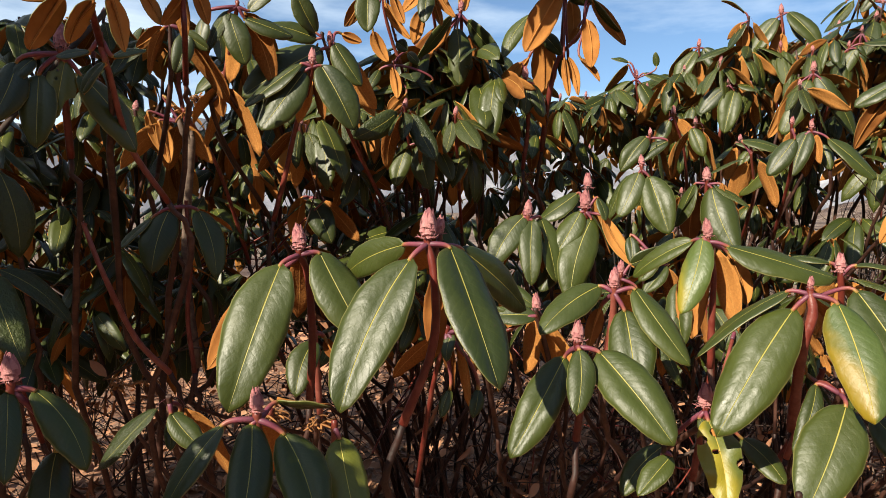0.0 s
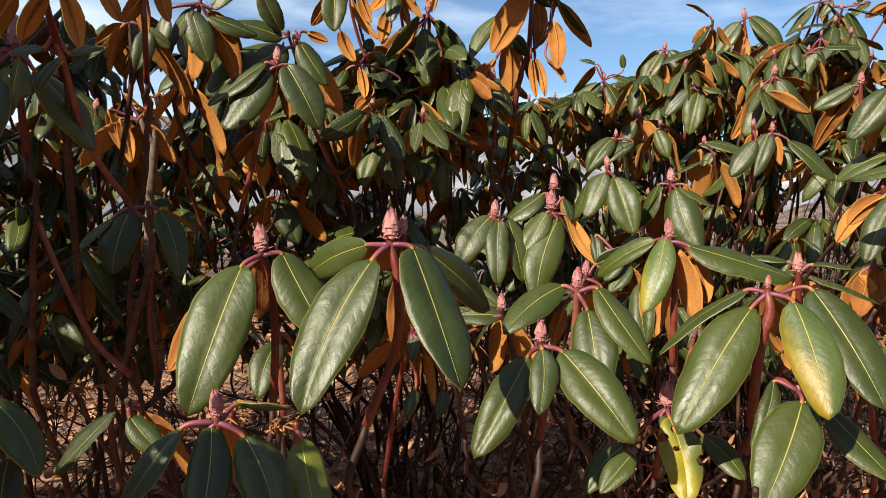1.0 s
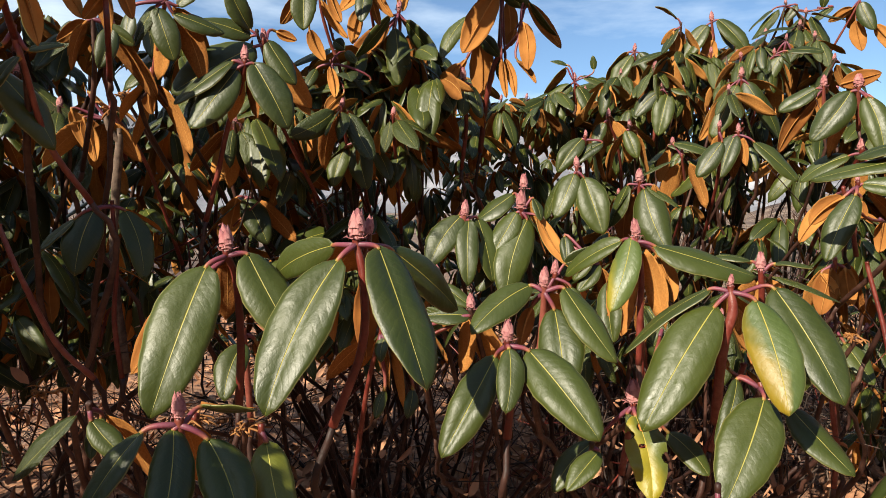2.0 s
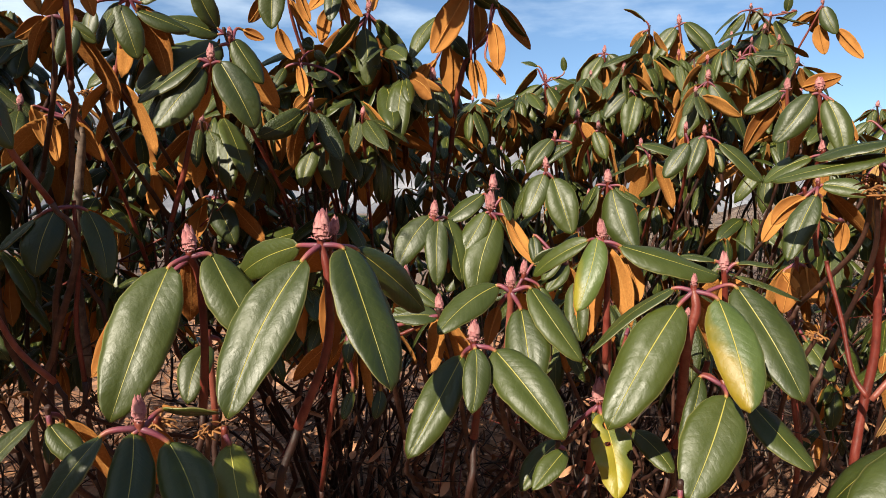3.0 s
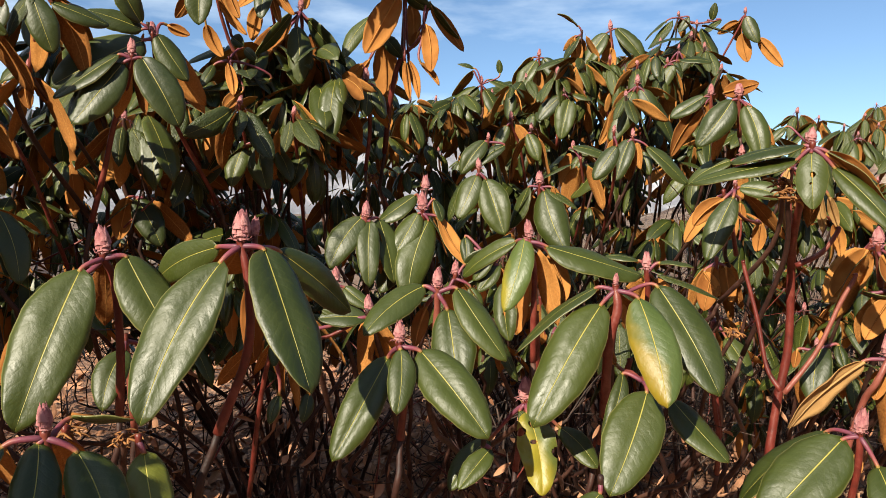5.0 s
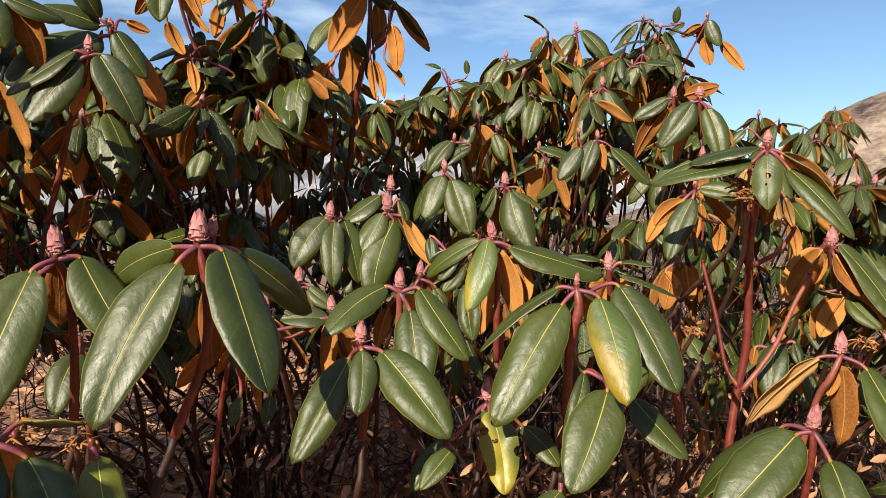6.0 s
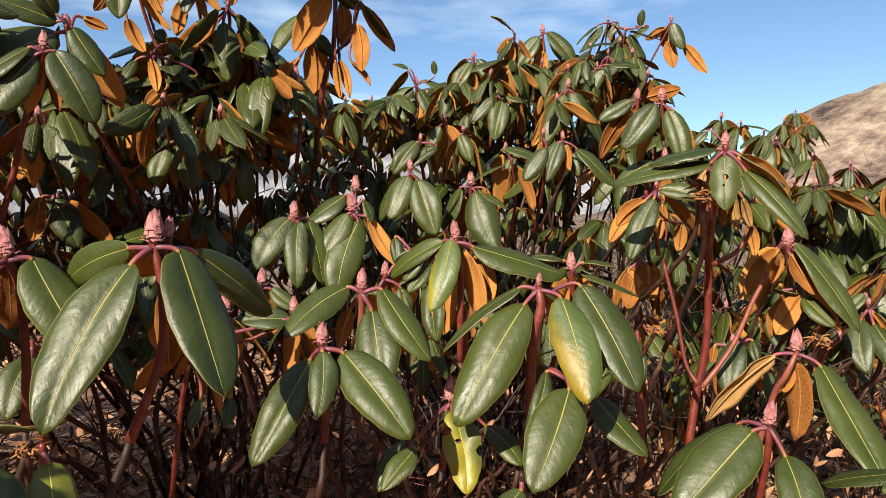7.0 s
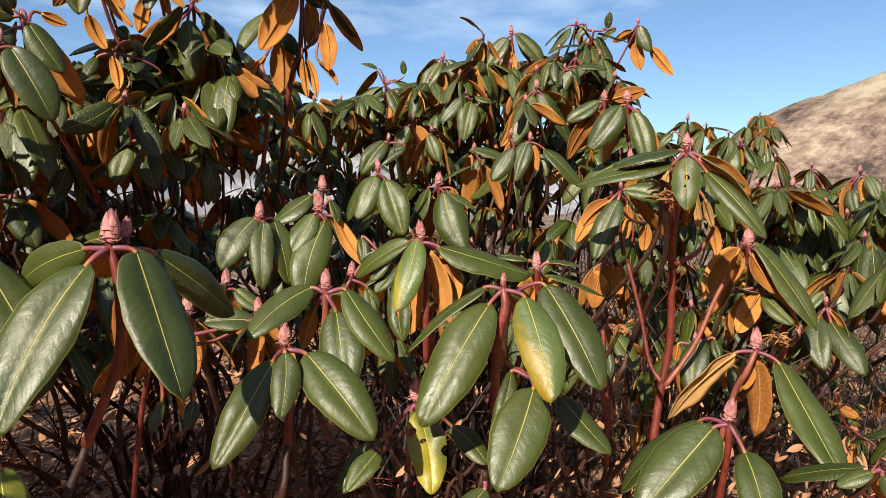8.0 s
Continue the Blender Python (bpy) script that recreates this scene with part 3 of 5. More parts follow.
leaf(w, (104, -8, 0.018), (141, -40), 0.098, 0.048, 40)
leaf(w, (-20, -29, 0.024), (-129, -49), 0.104, 0.039, -28)
w = whorl(centre, (0.160, 0.646, 0.875), bud=0.021, extra=2, stem=[(0.001, 0.007, -0.023), (0.000, 0.020, -0.069)])
leaf(w, (-73, 28, 0.014), (-116, -31), 0.079, 0.034, -37)
leaf(w, (115, -57, 0.018), (178, -60), 0.084, 0.044, 18)
leaf(w, (103, 15, 0.019), (141, -47), 0.086, 0.034, 24)
leaf(w, (-21, -38, 0.028), (-109, -72), 0.040, 0.017, 112)
w = whorl(centre, (0.239, 0.933, 0.861), bud=0.022, extra=5)
leaf(w, (95, 54, 0.024), (101, 31), 0.045, 0.024, 106)
leaf(w, (-88, -55, 0.023), (-89, -17), 0.036, 0.019, -51)
leaf(w, (105, -28, 0.025), (172, -64), 0.049, 0.025, 12)
w = whorl(centre, (0.279, 0.729, 0.919), bud=0.022, extra=2, stem=[(0.005, -0.004, -0.031), (0.006, 0.001, -0.079), (0.009, 0.011, -0.136)])
leaf(w, (-67, 47, 0.007), (-128, -64), 0.087, 0.035, -14, tone='patch')
leaf(w, (112, -12, 0.018), (101, -17), 0.112, 0.047, 36)
leaf(w, (-15, 2, 0.025), (-49, -32), 0.083, 0.029, -59)
leaf(w, (57, -21, 0.039), (127, -70), 0.057, 0.024, -105)
leaf(w, (10, -21, 0.043), (-126, -82), 0.094, 0.038, 146)
leaf(w, (-6, -38, 0.080), (-169, -65), 0.073, 0.032, 18, tone='hole')
w = whorl(centre, (0.121, 0.987, 0.941), bud=0.026, extra=3, stem=[(0.006, 0.028, -0.052)])
leaf(w, (-83, 41, 0.007), (-113, -54), 0.087, 0.045, -50)
leaf(w, (97, 1, 0.006), (-172, -70), 0.098, 0.036, -0)
leaf(w, (49, 5, 0.027), (154, -66), 0.099, 0.044, 2)
leaf(w, (-3, 7, 0.051), (-107, -51), 0.043, 0.022, -31)
w = whorl(centre, (0.205, 0.999, 0.952), bud=0.030, extra=3, stem=[(0.014, 0.026, -0.055)])
leaf(w, (-79, 1, 0.006), (-111, -56), 0.079, 0.041, -43)
leaf(w, (102, -45, 0.014), (-136, -65), 0.129, 0.053, -34)
leaf(w, (102, -12, 0.024), (108, -55), 0.100, 0.027, -126)
leaf(w, (-10, 40, 0.042), (-92, -35), 0.073, 0.038, -44)
leaf(w, (-15, -52, 0.071), (-108, -50), 0.082, 0.043, -56)
leaf(w, (103, 48, 0.026), (144, -65), 0.036, 0.018, 12)
w = whorl(centre, (0.216, 1.037, 0.981), bud=0.026, extra=2)
w = whorl(centre, (0.324, 1.135, 1.020), bud=0.022, extra=4, stem=[(0.016, 0.039, -0.063)])
leaf(w, (-71, -45, 0.005), (-110, -63), 0.083, 0.043, -44)
leaf(w, (103, -43, 0.015), (148, -65), 0.104, 0.054, 47)
w = whorl(centre, (0.438, 1.155, 0.998), bud=0.026, extra=3, stem=[(0.010, 0.029, -0.071)])
leaf(w, (109, -33, 0.009), (154, -63), 0.119, 0.061, 46)
leaf(w, (-70, 1, 0.019), (-70, -67), 0.079, 0.041, -41)
leaf(w, (111, -1, 0.022), (111, -69), 0.077, 0.029, -128)
leaf(w, (-3, -21, 0.036), (-73, -82), 0.090, 0.041, 93)
w = whorl(centre, (0.074, 0.900, 0.856), bud=0.024, extra=4)
leaf(w, (95, -3, 0.011), (115, -35), 0.047, 0.024, 54)
w = whorl(centre, (0.107, 0.788, 0.833), bud=0.022, extra=4)
leaf(w, (17, -15, 0.020), (115, -30), 0.027, 0.014, 44)
w = whorl(centre, (0.300, 0.951, 0.878), bud=0.015, extra=4)
leaf(w, (-71, 37, 0.038), (130, -46), 0.042, 0.022, 50)
leaf(w, (-53, 80, 0.024), (-109, -56), 0.055, 0.029, -27)
leaf(w, (108, 2, 0.007), (-102, -49), 0.050, 0.026, -39)
leaf(w, (-71, 43, 0.057), (179, -69), 0.041, 0.021, 18)
w = whorl(centre, (0.033, 0.785, 0.837), bud=0.024, extra=3)
leaf(w, (19, -32, 0.023), (139, -77), 0.038, 0.020, -141)
leaf(w, (18, -17, 0.021), (56, -28), 0.054, 0.026, 98)
w = whorl(right, (0.336, 0.631, 0.875), bud=0.012, extra=1, thick=0.0044, stem=[(0.001, -0.003, -0.019), (-0.004, 0.005, -0.055), (0.014, 0.054, -0.142)])
leaf(w, (-69, -45, 0.018), (-112, -51), 0.141, 0.058, -35)
leaf(w, (120, -14, 0.022), (-178, -55), 0.112, 0.047, 20, tone='yellow')
leaf(w, (-62, 9, 0.018), (-74, -40), 0.106, 0.030, -14)
w = whorl(right, (0.383, 0.717, 0.860), bud=0.000, extra=0)
leaf(w, (142, 18, 0.044), (161, -51), 0.132, 0.055, 30)
w = whorl(right, (0.372, 0.640, 0.780), bud=0.000, extra=0, stem=[(-0.010, 0.028, 0.001), (-0.027, 0.045, -0.077)])
leaf(w, (-162, -9, 0.022), (-126, -50), 0.110, 0.057, -29)
leaf(w, (67, -29, 0.053), (153, -37), 0.081, 0.042, 16)
leaf(w, (-15, 13, 0.044), (-50, 56), 0.029, 0.015, 110)
leaf(w, (-60, 21, 0.022), (-128, -54), 0.072, 0.019, -29)
w = whorl(right, (0.381, 0.690, 0.788), bud=0.000, extra=0, stem=[(-0.008, 0.010, -0.035), (-0.018, 0.025, -0.079), (-0.023, 0.035, -0.102), (-0.014, 0.060, -0.140)], thick=0.0028)
w = whorl(right, (0.551, 0.800, 0.732), bud=0.000, extra=0, stem=[(0.013, 0.010, -0.043), (0.025, 0.020, -0.084), (0.036, 0.040, -0.137)], thick=0.0026)
w = whorl(right, (0.312, 0.800, 0.826), bud=0.000, extra=0, stem=[(0.005, 0.010, -0.036), (0.008, 0.020, -0.074), (0.015, 0.050, -0.140)], thick=0.0034)
w = whorl(right, (0.427, 0.742, 0.881), bud=0.023, extra=2, stem=[(0.005, 0.006, -0.025), (0.017, 0.033, -0.099)])
leaf(w, (117, 43, 0.019), (123, -7), 0.038, 0.020, 11)
leaf(w, (4, 30, 0.027), (-62, 7), 0.040, 0.021, -12)
leaf(w, (40, -13, 0.041), (131, -58), 0.043, 0.022, -101)
leaf(w, (28, -11, 0.060), (-82, -71), 0.070, 0.026, 112)
w = whorl(right, (0.255, 0.665, 0.757), bud=0.026, extra=0, stem=[(0.001, 0.013, -0.028), (-0.004, 0.020, -0.076)])
leaf(w, (-170, -20, 0.013), (-179, -52), 0.083, 0.041, 16, tone='eaten')
leaf(w, (-89, -51, 0.009), (170, -50), 0.023, 0.012, 41)
leaf(w, (-35, -45, 0.067), (-113, -40), 0.069, 0.030, -33)
leaf(w, (61, -33, 0.064), (148, -33), 0.058, 0.030, 26)
leaf(w, (35, 27, 0.132), (-113, -56), 0.022, 0.011, -45)
w = whorl(right, (0.610, 0.895, 0.799), bud=0.020, extra=3, stem=[(-0.000, -0.006, -0.033), (0.001, -0.011, -0.100), (0.009, -0.013, -0.168)])
leaf(w, (133, -51, 0.031), (161, -48), 0.064, 0.033, 29)
leaf(w, (72, -5, 0.026), (133, -49), 0.032, 0.017, -103)
w = whorl(right, (0.589, 0.854, 0.885), bud=0.000, extra=3, stem=[(0.013, 0.022, -0.050)])
leaf(w, (-65, -59, 0.008), (-88, -78), 0.062, 0.032, 119)
leaf(w, (124, -27, 0.013), (150, -79), 0.049, 0.025, -120)
leaf(w, (-63, -43, 0.021), (130, -57), 0.038, 0.020, -90)
w = whorl(right, (0.276, 0.527, 0.726), bud=0.000, extra=0)
leaf(w, (-159, -68, 0.007), (-117, -38), 0.052, 0.027, -20)
w = whorl(right, (0.195, 0.602, 0.739), bud=0.000, extra=0)
leaf(w, (111, -21, 0.007), (-117, -37), 0.048, 0.023, -29)
w = whorl(east, (0.560, 0.641, 1.020), bud=0.018, extra=1, thick=0.0046, stem=[(0.015, 0.029, -0.036), (0.051, 0.090, -0.097), (0.079, 0.128, -0.144), (0.084, 0.136, -0.237), (0.073, 0.139, -0.306), (0.059, 0.136, -0.381)])
leaf(w, (-22, -80, 0.004), (-152, -74), 0.063, 0.033, 10, tone='hole')
leaf(w, (124, -45, 0.029), (152, -48), 0.099, 0.030, 40)
leaf(w, (127, -18, 0.015), (128, -45), 0.076, 0.039, -11)
leaf(w, (-55, 27, 0.007), (-54, -12), 0.075, 0.037, -15)
leaf(w, (-48, -44, 0.017), (-56, -12), 0.111, 0.034, -33)
leaf(w, (90, -28, 0.038), (129, -29), 0.041, 0.021, 13)
w = whorl(east, (0.570, 0.766, 0.886), bud=0.000, extra=0, stem=[(0.010, -0.015, -0.065), (0.014, -0.029, -0.121), (0.023, -0.043, -0.147)], joined=True)
w = whorl(east, (0.678, 0.709, 0.874), bud=0.000, extra=0, stem=[(-0.013, 0.007, -0.031), (-0.032, 0.014, -0.081), (-0.049, 0.020, -0.111), (-0.070, 0.027, -0.142)], joined=True)
w = whorl(east, (0.652, 0.708, 0.930), bud=0.000, extra=0, stem=[(-0.013, 0.009, -0.025), (-0.035, 0.025, -0.042)], joined=True)
w = whorl(east, (0.585, 0.810, 0.982), bud=0.010, extra=2, stem=[(0.019, 0.047, -0.063)])
leaf(w, (124, 37, 0.006), (129, -14), 0.054, 0.028, 61)
leaf(w, (-143, -18, 0.031), (-100, -63), 0.090, 0.035, -36)
leaf(w, (-56, -41, 0.018), (-59, -43), 0.051, 0.025, 70)
w = whorl(east, (0.717, 0.717, 0.908), bud=0.026, extra=2, stem=[(0.028, 0.024, -0.047)])
leaf(w, (130, 49, 0.010), (142, -55), 0.131, 0.040, 31)
leaf(w, (141, -73, 0.008), (140, -58), 0.058, 0.029, -148)
leaf(w, (15, -3, 0.022), (-27, -57), 0.075, 0.039, 73)
w = whorl(east, (0.614, 0.740, 1.007), bud=0.000, extra=0, stem=[(0.001, 0.005, -0.028), (0.007, 0.010, -0.085)], joined=True)
leaf(w, (-134, -10, 0.029), (-90, -76), 0.032, 0.012, 145, tone='dry')
leaf(w, (-122, -36, 0.047), (65, -68), 0.062, 0.011, -61, tone='dry')
leaf(w, (133, -40, 0.039), (57, -71), 0.057, 0.013, 11, tone='dry')
leaf(w, (119, -41, 0.054), (65, -57), 0.043, 0.013, -39, tone='dry')
leaf(w, (71, 21, 0.064), (84, -29), 0.110, 0.027, -40)
leaf(w, (71, -36, 0.114), (62, -65), 0.050, 0.018, -24)
w = whorl(east, (0.765, 0.780, 0.913), bud=0.000, extra=0, stem=[(0.003, 0.020, -0.032), (-0.009, 0.040, -0.074)], joined=True)
leaf(w, (0, -39, 0.013), (-79, -54), 0.088, 0.051, 127)
leaf(w, (73, -44, 0.097), (-79, -50), 0.084, 0.031, 130)
leaf(w, (90, -32, 0.037), (90, -67), 0.056, 0.021, -70)
w = whorl(east, (0.602, 0.860, 0.978), bud=0.000, extra=0, stem=[(0.025, 0.020, -0.036), (0.048, 0.040, -0.087)], joined=True)
leaf(w, (10, -10, 0.021), (-77, -55), 0.078, 0.026, 120)
leaf(w, (57, -12, 0.056), (90, -77), 0.027, 0.014, -57)
leaf(w, (62, -21, 0.113), (17, -76), 0.045, 0.022, 28)
w = whorl(east, (0.662, 0.641, 0.791), bud=0.027, extra=1, stem=[(-0.010, 0.003, -0.025), (-0.010, 0.022, -0.054), (-0.011, 0.048, -0.134)])
leaf(w, (138, -21, 0.026), (-174, -45), 0.163, 0.049, 7)
leaf(w, (-50, -9, 0.023), (-66, -47), 0.111, 0.036, 60, tone='dry')
leaf(w, (28, -48, 0.026), (-91, -73), 0.031, 0.016, 135)
leaf(w, (67, -27, 0.056), (-173, -52), 0.051, 0.027, 19)
w = whorl(east, (0.567, 0.573, 0.733), bud=0.027, extra=1, stem=[(0.001, 0.002, -0.029), (0.006, 0.021, -0.098)])
leaf(w, (-53, -13, 0.014), (-93, -40), 0.126, 0.065, -33)
leaf(w, (157, -55, 0.029), (-159, -46), 0.092, 0.042, 18)
leaf(w, (-15, -7, 0.034), (-72, -43), 0.117, 0.061, 6)
leaf(w, (38, -55, 0.026), (-130, -72), 0.023, 0.012, 171)
w = whorl(east, (0.838, 0.752, 0.778), bud=0.012, extra=0, stem=[(-0.006, 0.016, -0.019), (0.001, 0.047, -0.084)], joined=True)
w = whorl(east, (0.843, 0.711, 0.827), bud=0.010, extra=3, stem=[(0.037, 0.025, -0.048)])
leaf(w, (159, -71, 0.019), (180, -48), 0.083, 0.036, 31)
leaf(w, (-55, -59, 0.016), (-146, -61), 0.074, 0.035, 19)
leaf(w, (-17, 76, 0.021), (-76, -50), 0.034, 0.018, -40)
leaf(w, (142, -31, 0.006), (157, -66), 0.055, 0.029, -51)
w = whorl(east, (0.673, 0.762, 0.777), bud=0.012, extra=3)
leaf(w, (118, 48, 0.011), (-128, -60), 0.079, 0.041, -3)
leaf(w, (126, 20, 0.026), (-167, -58), 0.032, 0.016, 8)
leaf(w, (-53, -3, 0.022), (-106, -77), 0.023, 0.012, 144)
w = whorl(east, (0.739, 0.719, 0.859), bud=0.000, extra=4)
leaf(w, (-49, -12, 0.031), (133, -7), 0.034, 0.018, 154)
leaf(w, (-151, -84, 0.011), (-62, -63), 0.059, 0.030, 104)
leaf(w, (149, -71, 0.012), (160, -41), 0.054, 0.028, 37)
w = whorl(east, (0.655, 0.470, 0.712), bud=0.000, extra=3)
leaf(w, (-49, -28, 0.008), (-60, -27), 0.035, 0.018, -35)
leaf(w, (-135, -72, 0.005), (-171, -38), 0.034, 0.018, 34)
w = whorl(tall, (-0.169, 0.907, 1.138), bud=0.022, extra=2, stem=[(-0.009, 0.014, -0.027), (-0.031, 0.037, -0.076), (-0.050, 0.059, -0.136), (-0.071, 0.076, -0.199)])
leaf(w, (-95, -27, 0.010), (-115, -54), 0.098, 0.049, -60)
leaf(w, (83, 17, 0.011), (99, -62), 0.096, 0.050, 64)
leaf(w, (-105, 19, 0.014), (-96, -38), 0.092, 0.036, -43)
w = whorl(tall, (-0.151, 0.942, 1.171), bud=0.018, extra=2)
leaf(w, (100, 54, 0.008), (93, -57), 0.069, 0.036, 63)
leaf(w, (-97, -9, 0.011), (-107, -33), 0.124, 0.063, -72)
leaf(w, (8, 30, 0.065), (77, -20), 0.030, 0.016, -77)
leaf(w, (10, -28, 0.042), (70, -52), 0.082, 0.025, -94)
w = whorl(tall, (-0.189, 1.108, 1.225), bud=0.000, extra=2)
leaf(w, (-97, -12, 0.009), (-106, 14), 0.077, 0.040, -70)
leaf(w, (-108, 31, 0.012), (-128, 59), 0.073, 0.037, -101)
w = whorl(tall, (-0.255, 0.873, 1.205), bud=0.000, extra=4, stem=[(-0.020, 0.036, -0.038), (-0.041, 0.071, -0.083)])
leaf(w, (-96, -34, 0.013), (93, -72), 0.068, 0.036, 76)
leaf(w, (51, -55, 0.015), (72, -17), 0.063, 0.028, 60)
leaf(w, (69, -17, 0.014), (90, 39), 0.055, 0.024, 81)
leaf(w, (-102, -20, 0.043), (-143, -80), 0.043, 0.022, -18)
w = whorl(tall, (0.031, 1.255, 1.304), bud=0.020, extra=0, stem=[(0.002, 0.025, -0.029), (-0.013, 0.075, -0.112), (-0.030, 0.145, -0.199)])
leaf(w, (-163, -56, 0.037), (157, -84), 0.102, 0.045, 24)
leaf(w, (90, -44, 0.017), (99, -50), 0.104, 0.041, 134)
leaf(w, (-90, -16, 0.016), (-108, -51), 0.102, 0.028, -122)
leaf(w, (-60, -38, 0.025), (-84, -48), 0.142, 0.041, 95)
leaf(w, (-39, -38, 0.049), (90, -88), 0.096, 0.030, -80)
leaf(w, (34, -35, 0.044), (70, -74), 0.108, 0.037, -66)
leaf(w, (72, -53, 0.053), (115, -64), 0.055, 0.015, -75)
leaf(w, (9, 26, 0.022), (25, 59), 0.065, 0.026, -127)
leaf(w, (-14, -24, 0.056), (-56, -66), 0.087, 0.029, 29)
w = whorl(tall, (-0.022, 1.200, 1.349), bud=0.018, extra=0, stem=[(0.002, 0.030, -0.030), (0.012, 0.100, -0.101), (0.001, 0.160, -0.184)])
leaf(w, (-161, -64, 0.024), (-163, -71), 0.066, 0.031, -12)
leaf(w, (-36, -63, 0.054), (-54, -74), 0.060, 0.027, 48)
leaf(w, (90, -79, 0.028), (90, -74), 0.056, 0.017, -62)
leaf(w, (90, -61, 0.023), (90, -56), 0.057, 0.021, -111)
leaf(w, (-21, -3, 0.032), (-64, -44), 0.063, 0.030, 97)
w = whorl(tall, (-0.094, 1.150, 1.322), bud=0.018, extra=0, stem=[(-0.004, 0.020, -0.033), (0.009, 0.050, -0.085), (0.024, 0.070, -0.128), (0.027, 0.120, -0.212)])
leaf(w, (-128, -25, 0.036), (-178, -82), 0.070, 0.042, -10)
leaf(w, (-90, -89, 0.030), (77, -53), 0.071, 0.018, -59)
leaf(w, (90, -58, 0.020), (90, -67), 0.051, 0.021, -108)
leaf(w, (-49, -67, 0.077), (68, -61), 0.055, 0.024, -65)
leaf(w, (-48, -10, 0.061), (-71, -55), 0.054, 0.025, 49)
leaf(w, (28, -68, 0.092), (118, -36), 0.027, 0.022, 82)
w = whorl(tall, (-0.084, 1.190, 1.200), bud=0.000, extra=0, stem=[(0.006, 0.030, -0.039), (0.014, 0.080, -0.101)])
leaf(w, (-90, -71, 0.006), (136, -75), 0.054, 0.020, -138)
leaf(w, (90, -68, 0.054), (-108, -44), 0.044, 0.024, 93)
leaf(w, (-90, -19, 0.025), (-134, -55), 0.050, 0.019, -44)
leaf(w, (73, -19, 0.073), (-101, -13), 0.112, 0.023, -49)
leaf(w, (49, 40, 0.040), (133, -40), 0.038, 0.018, 77)
w = whorl(tall, (-0.003, 1.330, 1.176), bud=0.012, extra=3)
leaf(w, (90, -36, 0.026), (131, -50), 0.047, 0.028, 82)
leaf(w, (90, -39, 0.016), (-126, -41), 0.045, 0.026, -92)
leaf(w, (-90, -36, 0.013), (-90, -44), 0.037, 0.022, 82)
w = whorl(tall, (0.207, 1.200, 1.350), bud=0.000, extra=0, stem=[(0.001, 0.005, -0.050), (-0.002, 0.015, -0.117), (-0.012, 0.020, -0.149), (-0.022, 0.040, -0.210), (-0.026, 0.080, -0.287)], thick=0.0038)
leaf(w, (-155, -45, 0.047), (-100, -60), 0.117, 0.050, 97)
leaf(w, (-70, -44, 0.080), (-112, -56), 0.097, 0.032, -40)
leaf(w, (-90, -66, 0.149), (-112, -46), 0.076, 0.018, 112)
leaf(w, (-48, -66, 0.111), (18, -77), 0.092, 0.050, -11)
leaf(w, (-57, -68, 0.099), (126, -49), 0.051, 0.028, 92)
leaf(w, (90, -90, 0.017), (102, -34), 0.056, 0.032, 128)
leaf(w, (28, -39, 0.044), (16, -82), 0.078, 0.030, 8)
leaf(w, (29, -41, 0.061), (-54, -66), 0.041, 0.020, 29)
leaf(w, (38, -84, 0.132), (121, -74), 0.071, 0.019, -83)
leaf(w, (90, -90, 0.136), (90, -82), 0.066, 0.015, -90)
leaf(w, (1, -81, 0.124), (90, -82), 0.053, 0.018, 120)
w = whorl(tall, (0.239, 1.190, 1.277), bud=0.000, extra=0, stem=[(-0.004, 0.010, -0.019), (-0.018, 0.020, -0.036), (-0.034, 0.027, -0.051)], joined=True)
leaf(w, (90, -20, 0.005), (148, -82), 0.083, 0.032, -125)
leaf(w, (90, 69, 0.033), (81, -50), 0.095, 0.026, -79)
leaf(w, (90, 77, 0.038), (90, -48), 0.080, 0.021, 159)
leaf(w, (-90, -85, 0.066), (90, -49), 0.051, 0.013, -44)
leaf(w, (-17, -24, 0.023), (-46, -61), 0.030, 0.019, 53)
for spot in ((-0.06, 1.10, 1.11), (-0.15, 1.13, 1.12), (0.02, 1.12, 1.10), (-0.22, 1.08, 1.08)):
    w = whorl(tall, spot, bud=0.016, extra=8, size=0.085)
for spot in ((-0.47, 0.72, 1.0), (-0.52, 0.80, 0.85), (-0.44, 0.66, 0.90)):
    w = whorl(overhang, spot, bud=0.0, extra=8, size=0.1)
# unseen shoots added above the view to shade the tall bush's leaves
for spot, arm in (((0.08, 1.05, 1.475), (0.145, 0.15, -0.065)), ((0.02, 1.06, 1.46), (0.205, 0.14, -0.05)), ((0.15, 1.0, 1.475), (0.075, 0.2, -0.065)), ((0.05, 0.99, 1.50), (0.175, 0.21, -0.09)), ((-0.13, 0.99, 1.45), (0.15, 0.21, 0.0))):
    w = whorl(tall, spot, bud=0.018, extra=9, size=0.1, stem=[tuple(c * 0.5 for c in arm), arm], joined=True)
w = whorl(tall, (0.140, 1.192, 1.172), bud=0.024, extra=2, stem=[(0.009, 0.030, -0.067), (0.003, 0.058, -0.144)])
leaf(w, (-78, -29, 0.011), (-108, -69), 0.062, 0.032, -31)
leaf(w, (77, -61, 0.004), (-150, -81), 0.055, 0.029, -24)
leaf(w, (94, -15, 0.015), (125, -72), 0.060, 0.030, 31)
leaf(w, (-122, 72, 0.033), (-71, -50), 0.052, 0.024, 71)
w = whorl(tall, (0.069, 1.383, 1.124), bud=0.018, extra=4)
leaf(w, (91, -23, 0.032), (-87, -8), 0.106, 0.051, -41)
